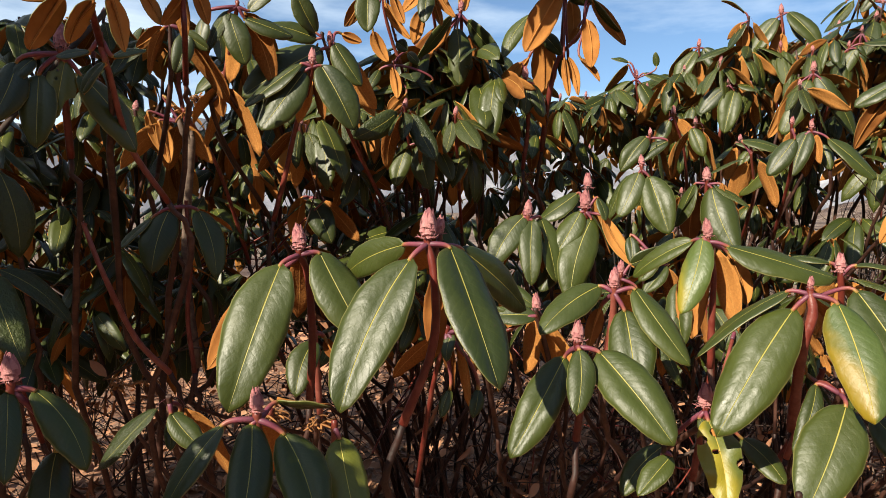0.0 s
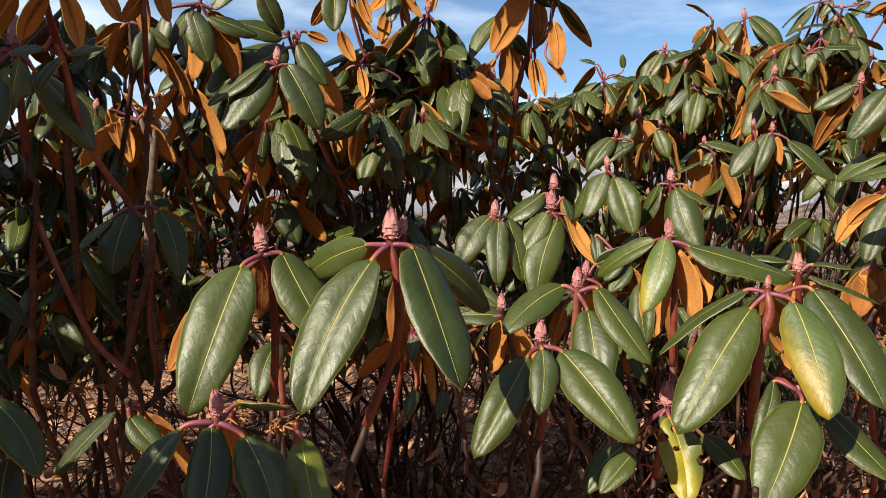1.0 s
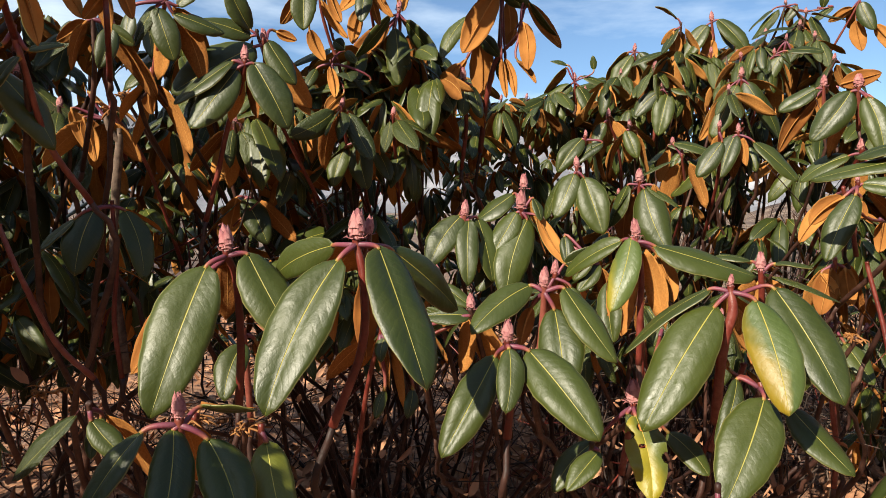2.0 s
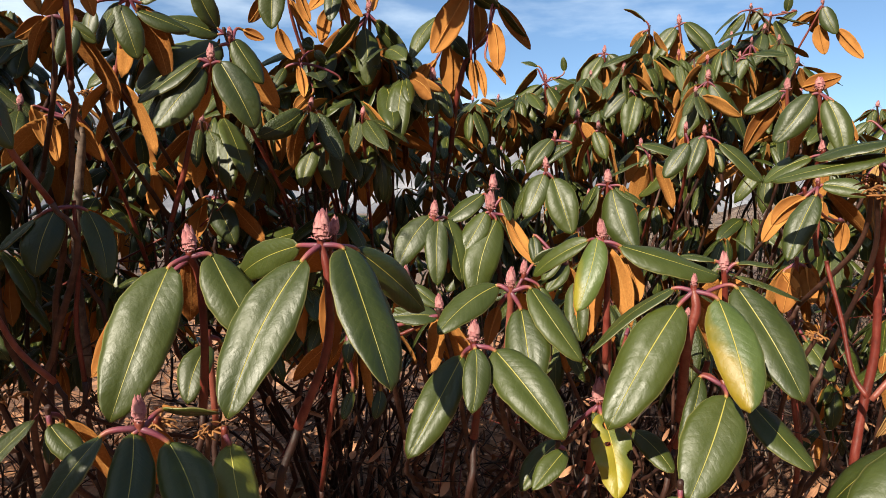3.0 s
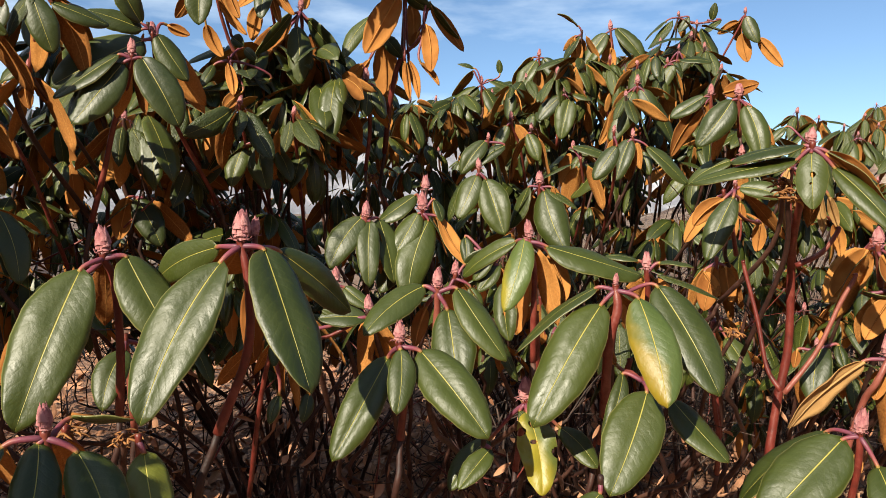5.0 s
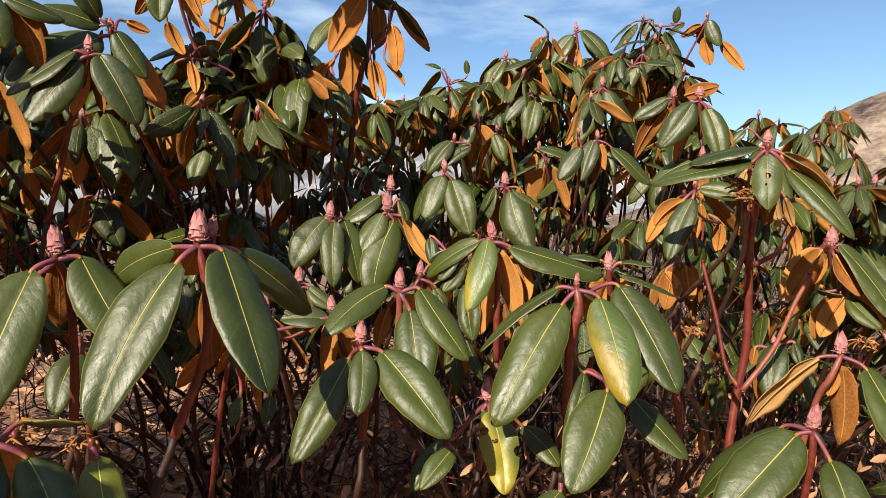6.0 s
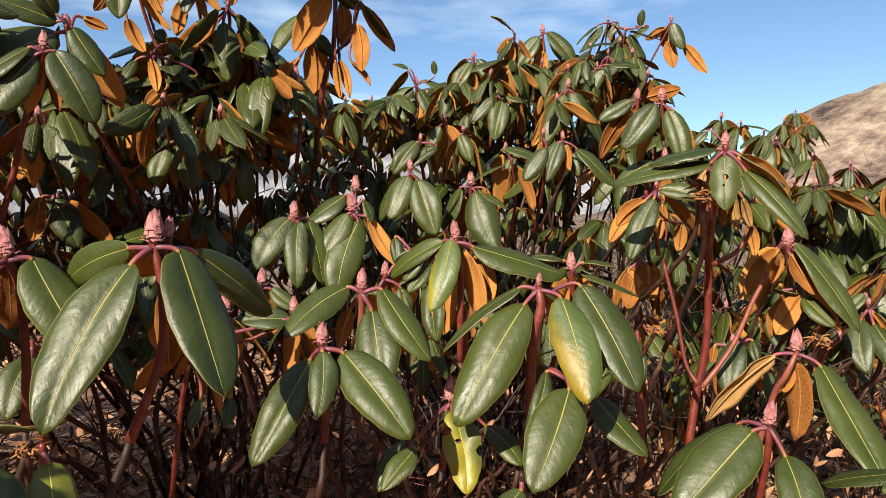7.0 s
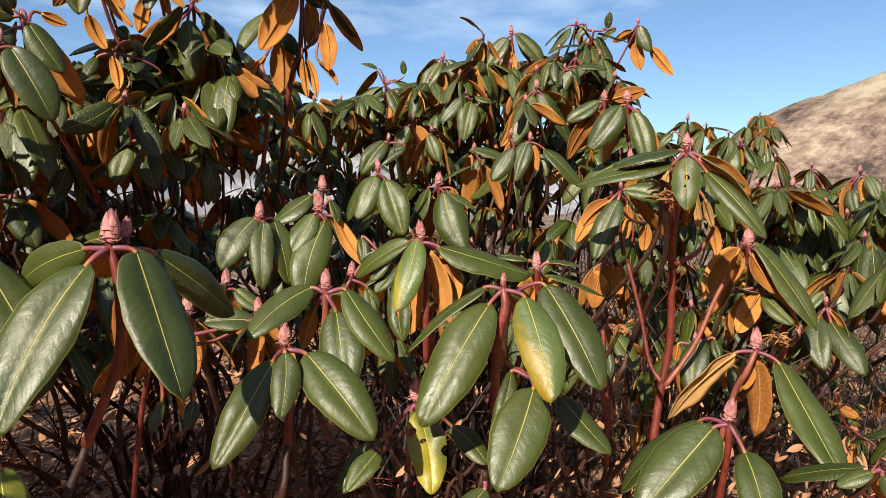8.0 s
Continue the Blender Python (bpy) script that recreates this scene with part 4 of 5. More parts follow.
leaf(w, (-80, -49, 0.042), (-179, -77), 0.066, 0.034, 0)
w = whorl(tall, (-0.045, 1.435, 1.155), bud=0.014, extra=5)
leaf(w, (93, 20, 0.068), (106, -56), 0.064, 0.033, 53)
leaf(w, (99, 49, 0.045), (-100, -42), 0.079, 0.041, -51)
w = whorl(tall, (-0.206, 1.130, 0.975), bud=0.000, extra=3)
leaf(w, (-100, -9, 0.011), (114, -60), 0.084, 0.044, 50)
leaf(w, (-101, 0, 0.023), (-103, -78), 0.066, 0.034, 92)
w = whorl(tall, (-0.320, 1.257, 1.069), bud=0.000, extra=4)
leaf(w, (68, -58, 0.009), (-128, -59), 0.053, 0.028, -61)
leaf(w, (69, -57, 0.036), (112, -65), 0.057, 0.029, 39)
w = whorl(tall, (-0.027, 1.144, 1.067), bud=0.014, extra=3)
leaf(w, (-90, -11, 0.009), (142, -74), 0.081, 0.042, 39)
leaf(w, (-90, -19, 0.034), (-132, -69), 0.068, 0.035, -34)
leaf(w, (86, -30, 0.022), (119, -64), 0.060, 0.031, 35)
w = whorl(tall, (-0.086, 1.241, 1.072), bud=0.018, extra=4)
leaf(w, (-89, -40, 0.011), (-117, -58), 0.081, 0.042, -48)
w = whorl(tall, (-0.356, 0.990, 1.060), bud=0.000, extra=0, thick=0.0055, wood=M_BARK, stem=[(-0.001, 0.001, -0.017), (-0.012, 0.012, -0.088), (-0.022, 0.026, -0.195), (-0.019, 0.058, -0.345)])
w = whorl(tall, (-0.370, 0.982, 1.078), bud=0.000, extra=3, thick=0.004, wood=M_BARK, stem=[(0.004, 0.003, -0.015), (0.014, 0.009, -0.031)], joined=True)
leaf(w, (-111, -2, 0.028), (46, -76), 0.060, 0.021, -70)
leaf(w, (-113, 13, 0.043), (49, -71), 0.056, 0.019, -76)
leaf(w, (-124, 59, 0.039), (61, -45), 0.031, 0.008, -88, tone='dry')
w = whorl(tall, (-0.295, 0.940, 1.122), bud=0.012, extra=4)
leaf(w, (-81, -69, 0.012), (16, -80), 0.032, 0.017, -35)
w = whorl(overhang, (-0.356, 0.654, 1.098), bud=0.026, extra=0, stem=[(-0.015, 0.031, -0.022), (-0.029, 0.067, -0.091)])
leaf(w, (42, -60, 0.007), (-167, -76), 0.056, 0.029, -44, tone='bitten')
leaf(w, (-116, -17, 0.022), (-132, -50), 0.034, 0.018, -58)
leaf(w, (50, -48, 0.022), (54, -55), 0.087, 0.045, 58)
leaf(w, (-108, -47, 0.027), (164, -77), 0.071, 0.037, 5)
leaf(w, (-117, -17, 0.037), (-150, -66), 0.064, 0.033, -47)
w = whorl(overhang, (-0.308, 0.632, 1.106), bud=0.000, extra=0, stem=[(-0.000, 0.002, -0.010), (-0.001, 0.016, -0.024), (-0.006, 0.068, -0.089), (0.014, 0.112, -0.145)])
leaf(w, (9, -76, 0.020), (-102, -56), 0.035, 0.018, -47)
leaf(w, (48, -53, 0.017), (69, 15), 0.029, 0.015, 42)
leaf(w, (-102, -50, 0.014), (-115, -16), 0.028, 0.014, -42)
w = whorl(overhang, (-0.268, 0.528, 1.134), bud=0.000, extra=0, stem=[(-0.022, 0.050, -0.010), (-0.040, 0.105, -0.033)])
leaf(w, (-96, -52, 0.027), (-97, -58), 0.048, 0.025, 24)
leaf(w, (11, -70, 0.024), (-94, -59), 0.038, 0.020, 18)
leaf(w, (46, -46, 0.024), (18, -71), 0.043, 0.022, -84)
leaf(w, (-76, -65, 0.013), (-114, -18), 0.046, 0.024, 74)
w = whorl(overhang, (-0.264, 0.718, 1.184), bud=0.000, extra=1, stem=[(-0.003, 0.007, -0.026), (-0.004, 0.012, -0.048), (-0.028, 0.078, -0.088)])
leaf(w, (-24, -73, 0.011), (-90, -53), 0.039, 0.020, 25)
leaf(w, (64, -20, 0.012), (34, -66), 0.037, 0.019, -80)
leaf(w, (-108, -13, 0.041), (41, -59), 0.038, 0.020, -100)
leaf(w, (-116, 16, 0.014), (-98, -39), 0.028, 0.015, 69)
w = whorl(overhang, (-0.316, 0.814, 1.167), bud=0.014, extra=2)
leaf(w, (-103, -29, 0.007), (-102, -38), 0.039, 0.020, 72)
leaf(w, (63, -22, 0.013), (76, -34), 0.037, 0.019, 98)
leaf(w, (64, -22, 0.020), (-134, -73), 0.050, 0.026, -61)
w = whorl(crest, (0.507, 1.838, 1.300), bud=0.022, extra=3, stem=[(0.011, 0.027, -0.054)])
leaf(w, (-67, -38, 0.011), (-84, -41), 0.096, 0.048, -61)
leaf(w, (92, -52, 0.015), (124, -63), 0.093, 0.048, 48)
leaf(w, (-92, 56, 0.044), (-64, -48), 0.087, 0.045, 14)
leaf(w, (113, 34, 0.024), (103, -21), 0.072, 0.037, 41)
leaf(w, (112, 29, 0.058), (-139, 77), 0.037, 0.019, -157)
leaf(w, (-97, 63, 0.049), (-79, 14), 0.045, 0.023, -42)
w = whorl(crest, (0.680, 1.867, 1.386), bud=0.022, extra=3, stem=[(0.022, 0.043, -0.087)])
leaf(w, (-61, -36, 0.009), (-87, -61), 0.111, 0.053, -56)
leaf(w, (111, 3, 0.011), (121, -55), 0.091, 0.047, 69)
leaf(w, (-72, 9, 0.017), (-56, -53), 0.098, 0.048, 16)
leaf(w, (3, -78, 0.035), (56, -77), 0.063, 0.033, -35)
w = whorl(crest, (0.793, 1.650, 1.411), bud=0.024, extra=3, stem=[(0.016, 0.017, -0.051), (0.038, 0.046, -0.124)])
leaf(w, (-59, -22, 0.010), (-78, -57), 0.103, 0.052, -61)
leaf(w, (122, 22, 0.015), (124, -51), 0.109, 0.051, 53)
leaf(w, (45, -76, 0.041), (-20, -74), 0.080, 0.042, 44)
w = whorl(crest, (0.715, 1.646, 1.399), bud=0.000, extra=3)
leaf(w, (-94, 61, 0.021), (-77, 31), 0.060, 0.031, -8)
leaf(w, (-60, -27, 0.020), (37, -77), 0.074, 0.035, -14)
leaf(w, (-56, -35, 0.007), (-48, -54), 0.069, 0.036, -53)
w = whorl(crest, (0.919, 1.672, 1.353), bud=0.022, extra=4)
leaf(w, (-59, -8, 0.010), (-112, -78), 0.075, 0.039, -32)
leaf(w, (119, 3, 0.008), (114, -26), 0.048, 0.025, 53)
w = whorl(crest, (0.950, 1.595, 1.355), bud=0.014, extra=4)
leaf(w, (-45, -50, 0.043), (-70, -38), 0.057, 0.030, -53)
leaf(w, (-13, -74, 0.025), (-97, -73), 0.087, 0.045, -46)
leaf(w, (104, -54, 0.041), (125, 14), 0.033, 0.017, 52)
w = whorl(crest, (1.013, 1.710, 1.472), bud=0.014, extra=4)
leaf(w, (119, -2, 0.027), (-67, -54), 0.046, 0.024, -78)
leaf(w, (-59, -11, 0.031), (-51, -39), 0.071, 0.037, -28)
leaf(w, (118, -9, 0.085), (-180, 73), 0.044, 0.023, 150)
leaf(w, (119, -7, 0.107), (-50, -31), 0.067, 0.035, -46)
leaf(w, (108, -40, 0.072), (83, -70), 0.059, 0.030, -50)
w = whorl(crest, (1.235, 1.746, 1.502), bud=0.018, extra=1, stem=[(-0.008, 0.015, -0.031), (-0.035, 0.054, -0.111), (-0.047, 0.101, -0.182), (-0.033, 0.152, -0.338)])
leaf(w, (97, -59, 0.004), (135, -66), 0.085, 0.044, 76)
leaf(w, (2, -74, 0.049), (79, -73), 0.081, 0.042, -44)
leaf(w, (101, -58, 0.074), (110, -51), 0.104, 0.039, -71)
leaf(w, (-42, -44, 0.022), (-50, -26), 0.062, 0.032, 45)
w = whorl(crest, (0.805, 1.524, 1.252), bud=0.024, extra=3, stem=[(0.022, 0.025, -0.082)])
leaf(w, (-50, -52, 0.014), (-91, -65), 0.133, 0.060, -48)
leaf(w, (107, -48, 0.009), (139, -62), 0.083, 0.043, 60)
leaf(w, (-55, -38, 0.035), (-50, -61), 0.128, 0.038, 44)
leaf(w, (107, -48, 0.034), (106, -62), 0.128, 0.052, 61)
w = whorl(crest, (0.653, 1.236, 1.093), bud=0.018, extra=3, stem=[(0.031, 0.022, -0.045)])
leaf(w, (-64, 13, 0.006), (-104, -68), 0.087, 0.045, -38)
leaf(w, (116, -27, 0.029), (117, -45), 0.104, 0.040, 45)
leaf(w, (-59, -33, 0.028), (-62, -46), 0.134, 0.055, -45)
leaf(w, (50, -23, 0.049), (159, -68), 0.051, 0.026, 43)
w = whorl(crest, (0.608, 1.427, 1.090), bud=0.016, extra=5)
leaf(w, (-69, 20, 0.011), (113, -12), 0.077, 0.040, 35)
leaf(w, (111, -22, 0.023), (-96, -62), 0.049, 0.026, -35)
w = whorl(crest, (0.661, 1.619, 1.244), bud=0.018, extra=4)
leaf(w, (-60, -37, 0.008), (-81, -46), 0.083, 0.043, -68)
leaf(w, (103, -44, 0.017), (-114, -74), 0.105, 0.055, -42)
leaf(w, (113, 0, 0.018), (112, -13), 0.057, 0.030, 40)
w = whorl(crest, (0.435, 1.319, 1.130), bud=0.018, extra=5)
leaf(w, (-67, -34, 0.009), (-97, -63), 0.053, 0.027, -55)
w = whorl(crest, (0.473, 1.308, 1.110), bud=0.016, extra=5)
leaf(w, (-69, -7, 0.006), (140, -66), 0.061, 0.032, 55)
w = whorl(crest, (0.368, 1.240, 1.082), bud=0.014, extra=4)
leaf(w, (-77, 33, 0.006), (-93, -53), 0.078, 0.039, -58)
leaf(w, (106, -11, 0.031), (-84, -38), 0.066, 0.031, -47)
w = whorl(crest, (0.728, 1.017, 1.137), bud=0.028, extra=2, stem=[(0.023, 0.030, -0.057)])
leaf(w, (-57, 3, 0.009), (-74, -54), 0.095, 0.049, -72)
leaf(w, (115, -45, 0.014), (161, -71), 0.098, 0.044, 46)
leaf(w, (117, -36, 0.023), (113, -60), 0.072, 0.021, -67)
leaf(w, (-62, 25, 0.026), (125, 13), 0.054, 0.028, -82)
w = whorl(crest, (0.861, 1.309, 1.192), bud=0.026, extra=3, stem=[(0.018, 0.023, -0.067)])
leaf(w, (-61, 13, 0.012), (-67, -32), 0.080, 0.042, -54)
leaf(w, (-48, -51, 0.019), (-50, -57), 0.124, 0.043, 48)
w = whorl(crest, (0.750, 1.039, 1.043), bud=0.020, extra=3)
leaf(w, (-56, -10, 0.015), (-57, -30), 0.080, 0.039, -49)
leaf(w, (118, -55, 0.016), (123, -20), 0.035, 0.018, 34)
w = whorl(crest, (0.882, 1.527, 1.305), bud=0.014, extra=4)
leaf(w, (118, -1, 0.014), (-79, -66), 0.068, 0.035, -63)
leaf(w, (122, 17, 0.028), (119, -6), 0.074, 0.039, 32)
leaf(w, (-51, -42, 0.009), (-69, -39), 0.044, 0.023, -65)
w = whorl(crest, (0.563, 1.127, 1.086), bud=0.014, extra=1)
leaf(w, (95, -72, 0.018), (-86, -55), 0.072, 0.037, -57)
w = whorl(crest, (0.551, 1.245, 1.049), bud=0.014, extra=5)
leaf(w, (-78, 61, 0.034), (111, -18), 0.080, 0.035, 35)
w = whorl(crest, (0.359, 1.850, 1.139), bud=0.014, extra=7, size=0.075)
w = whorl(crest, (0.411, 1.950, 1.123), bud=0.014, extra=7, size=0.075)
w = whorl(crest, (0.324, 1.800, 1.089), bud=0.014, extra=7, size=0.075)
w = whorl(crest, (0.380, 1.900, 1.075), bud=0.014, extra=7, size=0.075)
w = whorl(far, (1.294, 1.157, 0.919), bud=0.024, extra=3, stem=[(0.032, 0.020, -0.078)])
leaf(w, (-44, -9, 0.016), (-74, -52), 0.089, 0.046, -35)
leaf(w, (139, -56, 0.010), (-162, -65), 0.119, 0.060, 26)
leaf(w, (137, -4, 0.027), (140, -33), 0.078, 0.041, 38)
leaf(w, (-45, -45, 0.030), (-71, -83), 0.083, 0.037, 117)
leaf(w, (139, -12, 0.114), (-45, -58), 0.089, 0.036, 31)
w = whorl(far, (1.384, 1.132, 1.039), bud=0.018, extra=4)
leaf(w, (139, -11, 0.014), (176, -62), 0.060, 0.031, 48)
leaf(w, (-37, -60, 0.035), (-167, -68), 0.060, 0.031, 48)
leaf(w, (-39, -38, 0.029), (-41, -37), 0.040, 0.021, -32)
w = whorl(far, (1.678, 1.625, 1.051), bud=0.016, extra=5)
leaf(w, (74, -87, 0.005), (-140, -73), 0.068, 0.036, 5)
leaf(w, (-45, -11, 0.023), (-45, -36), 0.056, 0.029, -32)
w = whorl(far, (1.664, 1.529, 1.085), bud=0.014, extra=5)
leaf(w, (-34, -71, 0.008), (-130, -73), 0.065, 0.034, -4)
leaf(w, (130, -67, 0.073), (-72, -56), 0.073, 0.038, -41)
leaf(w, (135, -30, 0.023), (132, -65), 0.070, 0.036, -14)
w = whorl(far, (1.550, 1.681, 1.164), bud=0.014, extra=5)
leaf(w, (-45, -36, 0.019), (-156, -75), 0.088, 0.046, 17)
leaf(w, (128, -33, 0.022), (159, -61), 0.074, 0.035, 38)
w = whorl(far, (2.615, 2.718, 1.308), bud=0.014, extra=5)
leaf(w, (-40, -52, 0.020), (-155, -75), 0.127, 0.066, 19)
leaf(w, (125, -57, 0.053), (129, -54), 0.138, 0.072, -13)
w = whorl(far, (3.038, 3.217, 1.530), bud=0.016, extra=9, size=0.130)
w = whorl(far, (1.768, 2.208, 1.309), bud=0.024, extra=9, size=0.120)
w = whorl(far, (1.684, 1.998, 1.257), bud=0.014, extra=8, size=0.120)
w = whorl(far, (1.055, 1.265, 1.098), bud=0.018, extra=6)
leaf(w, (-58, 39, 0.054), (-68, -48), 0.045, 0.023, -53)
w = whorl(far, (1.361, 1.085, 0.936), bud=0.014, extra=8, size=0.110)
w = whorl(far, (1.307, 1.289, 0.927), bud=0.016, extra=8, size=0.110)
w = whorl(far, (1.074, 0.801, 0.873), bud=0.014, extra=8, size=0.110)
w = whorl(near, (-0.417, 0.880, 0.723), bud=0.000, extra=0)
dried_flower(w, 0.024)
w = whorl(near, (-0.388, 0.894, 0.728), bud=0.000, extra=0)
dried_flower(w, 0.024)
w = whorl(near, (-0.107, 0.583, 0.769), bud=0.000, extra=0)
dried_flower(w, 0.019)
w = whorl(near, (-0.135, 0.540, 0.788), bud=0.000, extra=0)
dried_flower(w, 0.016)
w = whorl(east, (0.555, 0.670, 0.964), bud=0.000, extra=0)
dried_flower(w, 0.028)
w = whorl(east, (0.563, 0.688, 0.983), bud=0.000, extra=0)
dried_flower(w, 0.020)
w = whorl(right, (0.566, 0.780, 0.795), bud=0.000, extra=0)
dried_flower(w, 0.024)
w = whorl(crest, (0.170, 1.388, 1.019), bud=0.000, extra=0)
dried_flower(w, 0.028)
w = whorl(east, (0.680, 0.628, 0.807), bud=0.000, extra=0)
dried_flower(w, 0.020)
w = whorl(tall, (-0.359, 0.977, 1.086), bud=0.000, extra=0)
dried_flower(w, 0.028)
w = whorl(tall, (-0.360, 1.027, 1.113), bud=0.000, extra=0)
dried_flower(w, 0.024)
w = whorl(near, (-0.003, 0.563, 0.927), bud=0.017, extra=0, stem=[(-0.004, -0.001, -0.007), (-0.006, -0.002, -0.015)], joined=True)
w = whorl(east, (0.704, 0.644, 0.795), bud=0.000, extra=0)
dried_flower(w, 0.020)
w = whorl(far, (2.051, 2.207, 1.304), bud=0.014, extra=8, size=0.105)
w = whorl(far, (2.183, 2.221, 1.311), bud=0.014, extra=8, size=0.105)
w = whorl(far, (2.017, 2.109, 1.257), bud=0.014, extra=8, size=0.105)
w = whorl(far, (1.666, 1.763, 1.146), bud=0.014, extra=8, size=0.105)
w = whorl(far, (1.648, 1.646, 1.117), bud=0.014, extra=8, size=0.105)
w = whorl(far, (1.467, 1.266, 1.010), bud=0.014, extra=8, size=0.105)
w = whorl(far, (1.445, 1.140, 0.989), bud=0.014, extra=8, size=0.105)
w = whorl(far, (1.335, 1.261, 0.977), bud=0.014, extra=8, size=0.105)
w = whorl(far, (1.307, 1.146, 0.972), bud=0.014, extra=8, size=0.105)
w = whorl(far, (1.281, 1.173, 0.898), bud=0.014, extra=8, size=0.105)
w = whorl(far, (1.279, 1.026, 0.903), bud=0.014, extra=8, size=0.105)
w = whorl(far, (1.549, 1.608, 1.035), bud=0.014, extra=8, size=0.105)
w = whorl(far, (1.335, 1.116, 0.948), bud=0.014, extra=8, size=0.105)
w = whorl(far, (1.677, 1.879, 1.215), bud=0.014, extra=8, size=0.105)
w = whorl(crest, (0.943, 1.674, 1.387), bud=0.016, extra=7, size=0.100)
w = whorl(crest, (1.007, 1.636, 1.398), bud=0.016, extra=7, size=0.100)
w = whorl(crest, (1.013, 1.583, 1.358), bud=0.016, extra=7, size=0.100)
w = whorl(crest, (0.895, 1.550, 1.286), bud=0.016, extra=7, size=0.100)
w = whorl(crest, (0.973, 1.448, 1.275), bud=0.016, extra=7, size=0.100)
w = whorl(crest, (0.831, 1.578, 1.307), bud=0.016, extra=7, size=0.100)
w = whorl(crest, (0.760, 1.711, 1.351), bud=0.016, extra=7, size=0.100)
w = whorl(crest, (0.744, 1.829, 1.343), bud=0.016, extra=7, size=0.100)
w = whorl(crest, (0.643, 1.867, 1.323), bud=0.016, extra=7, size=0.100)
w = whorl(crest, (0.554, 1.901, 1.281), bud=0.016, extra=7, size=0.100)
w = whorl(crest, (0.770, 1.512, 1.218), bud=0.016, extra=7, size=0.100)
w = whorl(crest, (0.792, 1.647, 1.332), bud=0.016, extra=7, size=0.100)
w = whorl(crest, (1.040, 1.665, 1.437), bud=0.016, extra=7, size=0.100)
w = whorl(crest, (0.527, 2.011, 1.284), bud=0.016, extra=7, size=0.100)
w = whorl(crest, (0.585, 1.793, 1.246), bud=0.016, extra=7, size=0.100)
w = whorl(crest, (0.720, 1.641, 1.238), bud=0.016, extra=7, size=0.100)


# ---- inner growth: shaded shoots, branches, twigs ----
def crest_height(az):
    """The highest place for inner shoots, as a rise in degrees from the eye."""
    return np.interp(az, [-40, -17, -13, -10, -6, -4, 4, 6, 9, 12, 15, 19, 24, 31, 33.5, 36, 38.5, 42, 60], [16, 15.5, 14, 12.5, 13, 15, 14.5, 13, 10.5, 11, 11.5, 12.5, 14, 14.3, 12, 8.5, 6, 4.0, 3.0])


def inner_spot(rng, near_by):
    """A place for an inner shoot: leafy above, hollow below the crown of the tall bushes."""
    az = rng.uniform(-40, 58)
    far_row = az > 36
    d = (rng.uniform(1.15, 1.7) if near_by else rng.uniform(1.35, 3.0)) + (0.25 if far_row else 0)
    if 5 < az < 16 and d < 1.7:
        d += 0.8
    el = crest_height(az) - 1.6 - 24 * rng.random() ** 1.7
    if 12 < az < 37 and el > -1 and d < 1.75:
        d += 0.55
    elif az <= 5:
        if el > 4.5:
            d = rng.uniform(1.12, 1.6) if near_by or rng.random() < 0.55 else rng.uniform(1.6, 2.4)
        else:
            d = rng.uniform(1.75, 3.0)
    p = bearing(az, 0) * d
    return az, d, el, Vector((p.x, p.y, EYE + math.tan(radians(el)) * d))


BEDS = [near, centre, right, east, tall, overhang, crest, far]


def inner_shoots(count, seed):
    rng = random.Random(seed)
    for _ in range(count):
        az, d, el, node = inner_spot(rng, True)
        if el < -16 or node.z < GROUND + 0.2 or (-2 < az < 15 and 3 < el < 7.5):
            continue
        b = min(BEDS, key=lambda q: (q["base"] - Vector((node.x, node.y, 0))).length)
        whorl(b, node, bud=rng.choice((0.0, 0.018, 0.022)), extra=rng.randrange(6, 9), size=rng.uniform(0.075, 0.105), joined=rng.random() < 0.65)


inner_shoots(105, 21)


def gather(patterns, places):
    """Many copies of the patterns' meshes, joined into one."""
    cos, polys, slots, uvs = [], [], [], []
    packs = []
    for me in patterns:
        co = np.array([v.co[:] for v in me.vertices])
        faces = [tuple(p.vertices) for p in me.polygons]
        layer = me.uv_layers[0].data
        packs.append((co, faces, [p.material_index for p in me.polygons], [layer[k].uv[:] for p in me.polygons for k in p.loop_indices]))
    start = 0
    for k, m in places:
        co, faces, mi, uv = packs[k % len(packs)]
        a = np.array(m)
        cos.append(co @ a[:3, :3].T + a[:3, 3])
        polys.extend(tuple(i + start for i in f) for f in faces)
        slots.extend(mi)
        uvs.extend(uv)
        start += len(co)
    me = bpy.data.meshes.new("foliage")
    me.from_pydata(np.concatenate(cos).tolist(), [], polys)
    for m in patterns[0].materials:
        me.materials.append(m)
    me.polygons.foreach_set("material_index", slots)
    me.polygons.foreach_set("use_smooth", [True] * len(polys))
    me.uv_layers.new(name="UVMap").data.foreach_set("uv", np.array(uvs).ravel())
    me.update()
    return me


LIGHT = [blade(1.0, pool.uniform(0.34, 0.42), pool.uniform(0.01, 0.08), pool.uniform(0.02, 0.5), pool.uniform(-0.3, 0.3), pool, 6, 4, None, keeled=False) for _ in range(8)]


def whorl_places(rng, node, count, size, low=18, high=88):
    out = []
    turn = rng.uniform(0, 360)
    for k in range(count):
        az, droop = turn + 360 / count * k + rng.uniform(-40, 40), -rng.uniform(low, high)
        long = size * rng.uniform(0.55, 1.2)
        out.append((rng.randrange(99), leaf_pose(node + bearing(az, droop * 0.4) * 0.16 * long, az, droop, rng.gauss(0, 30)) @ Matrix.Scale(long, 4)))
    return out


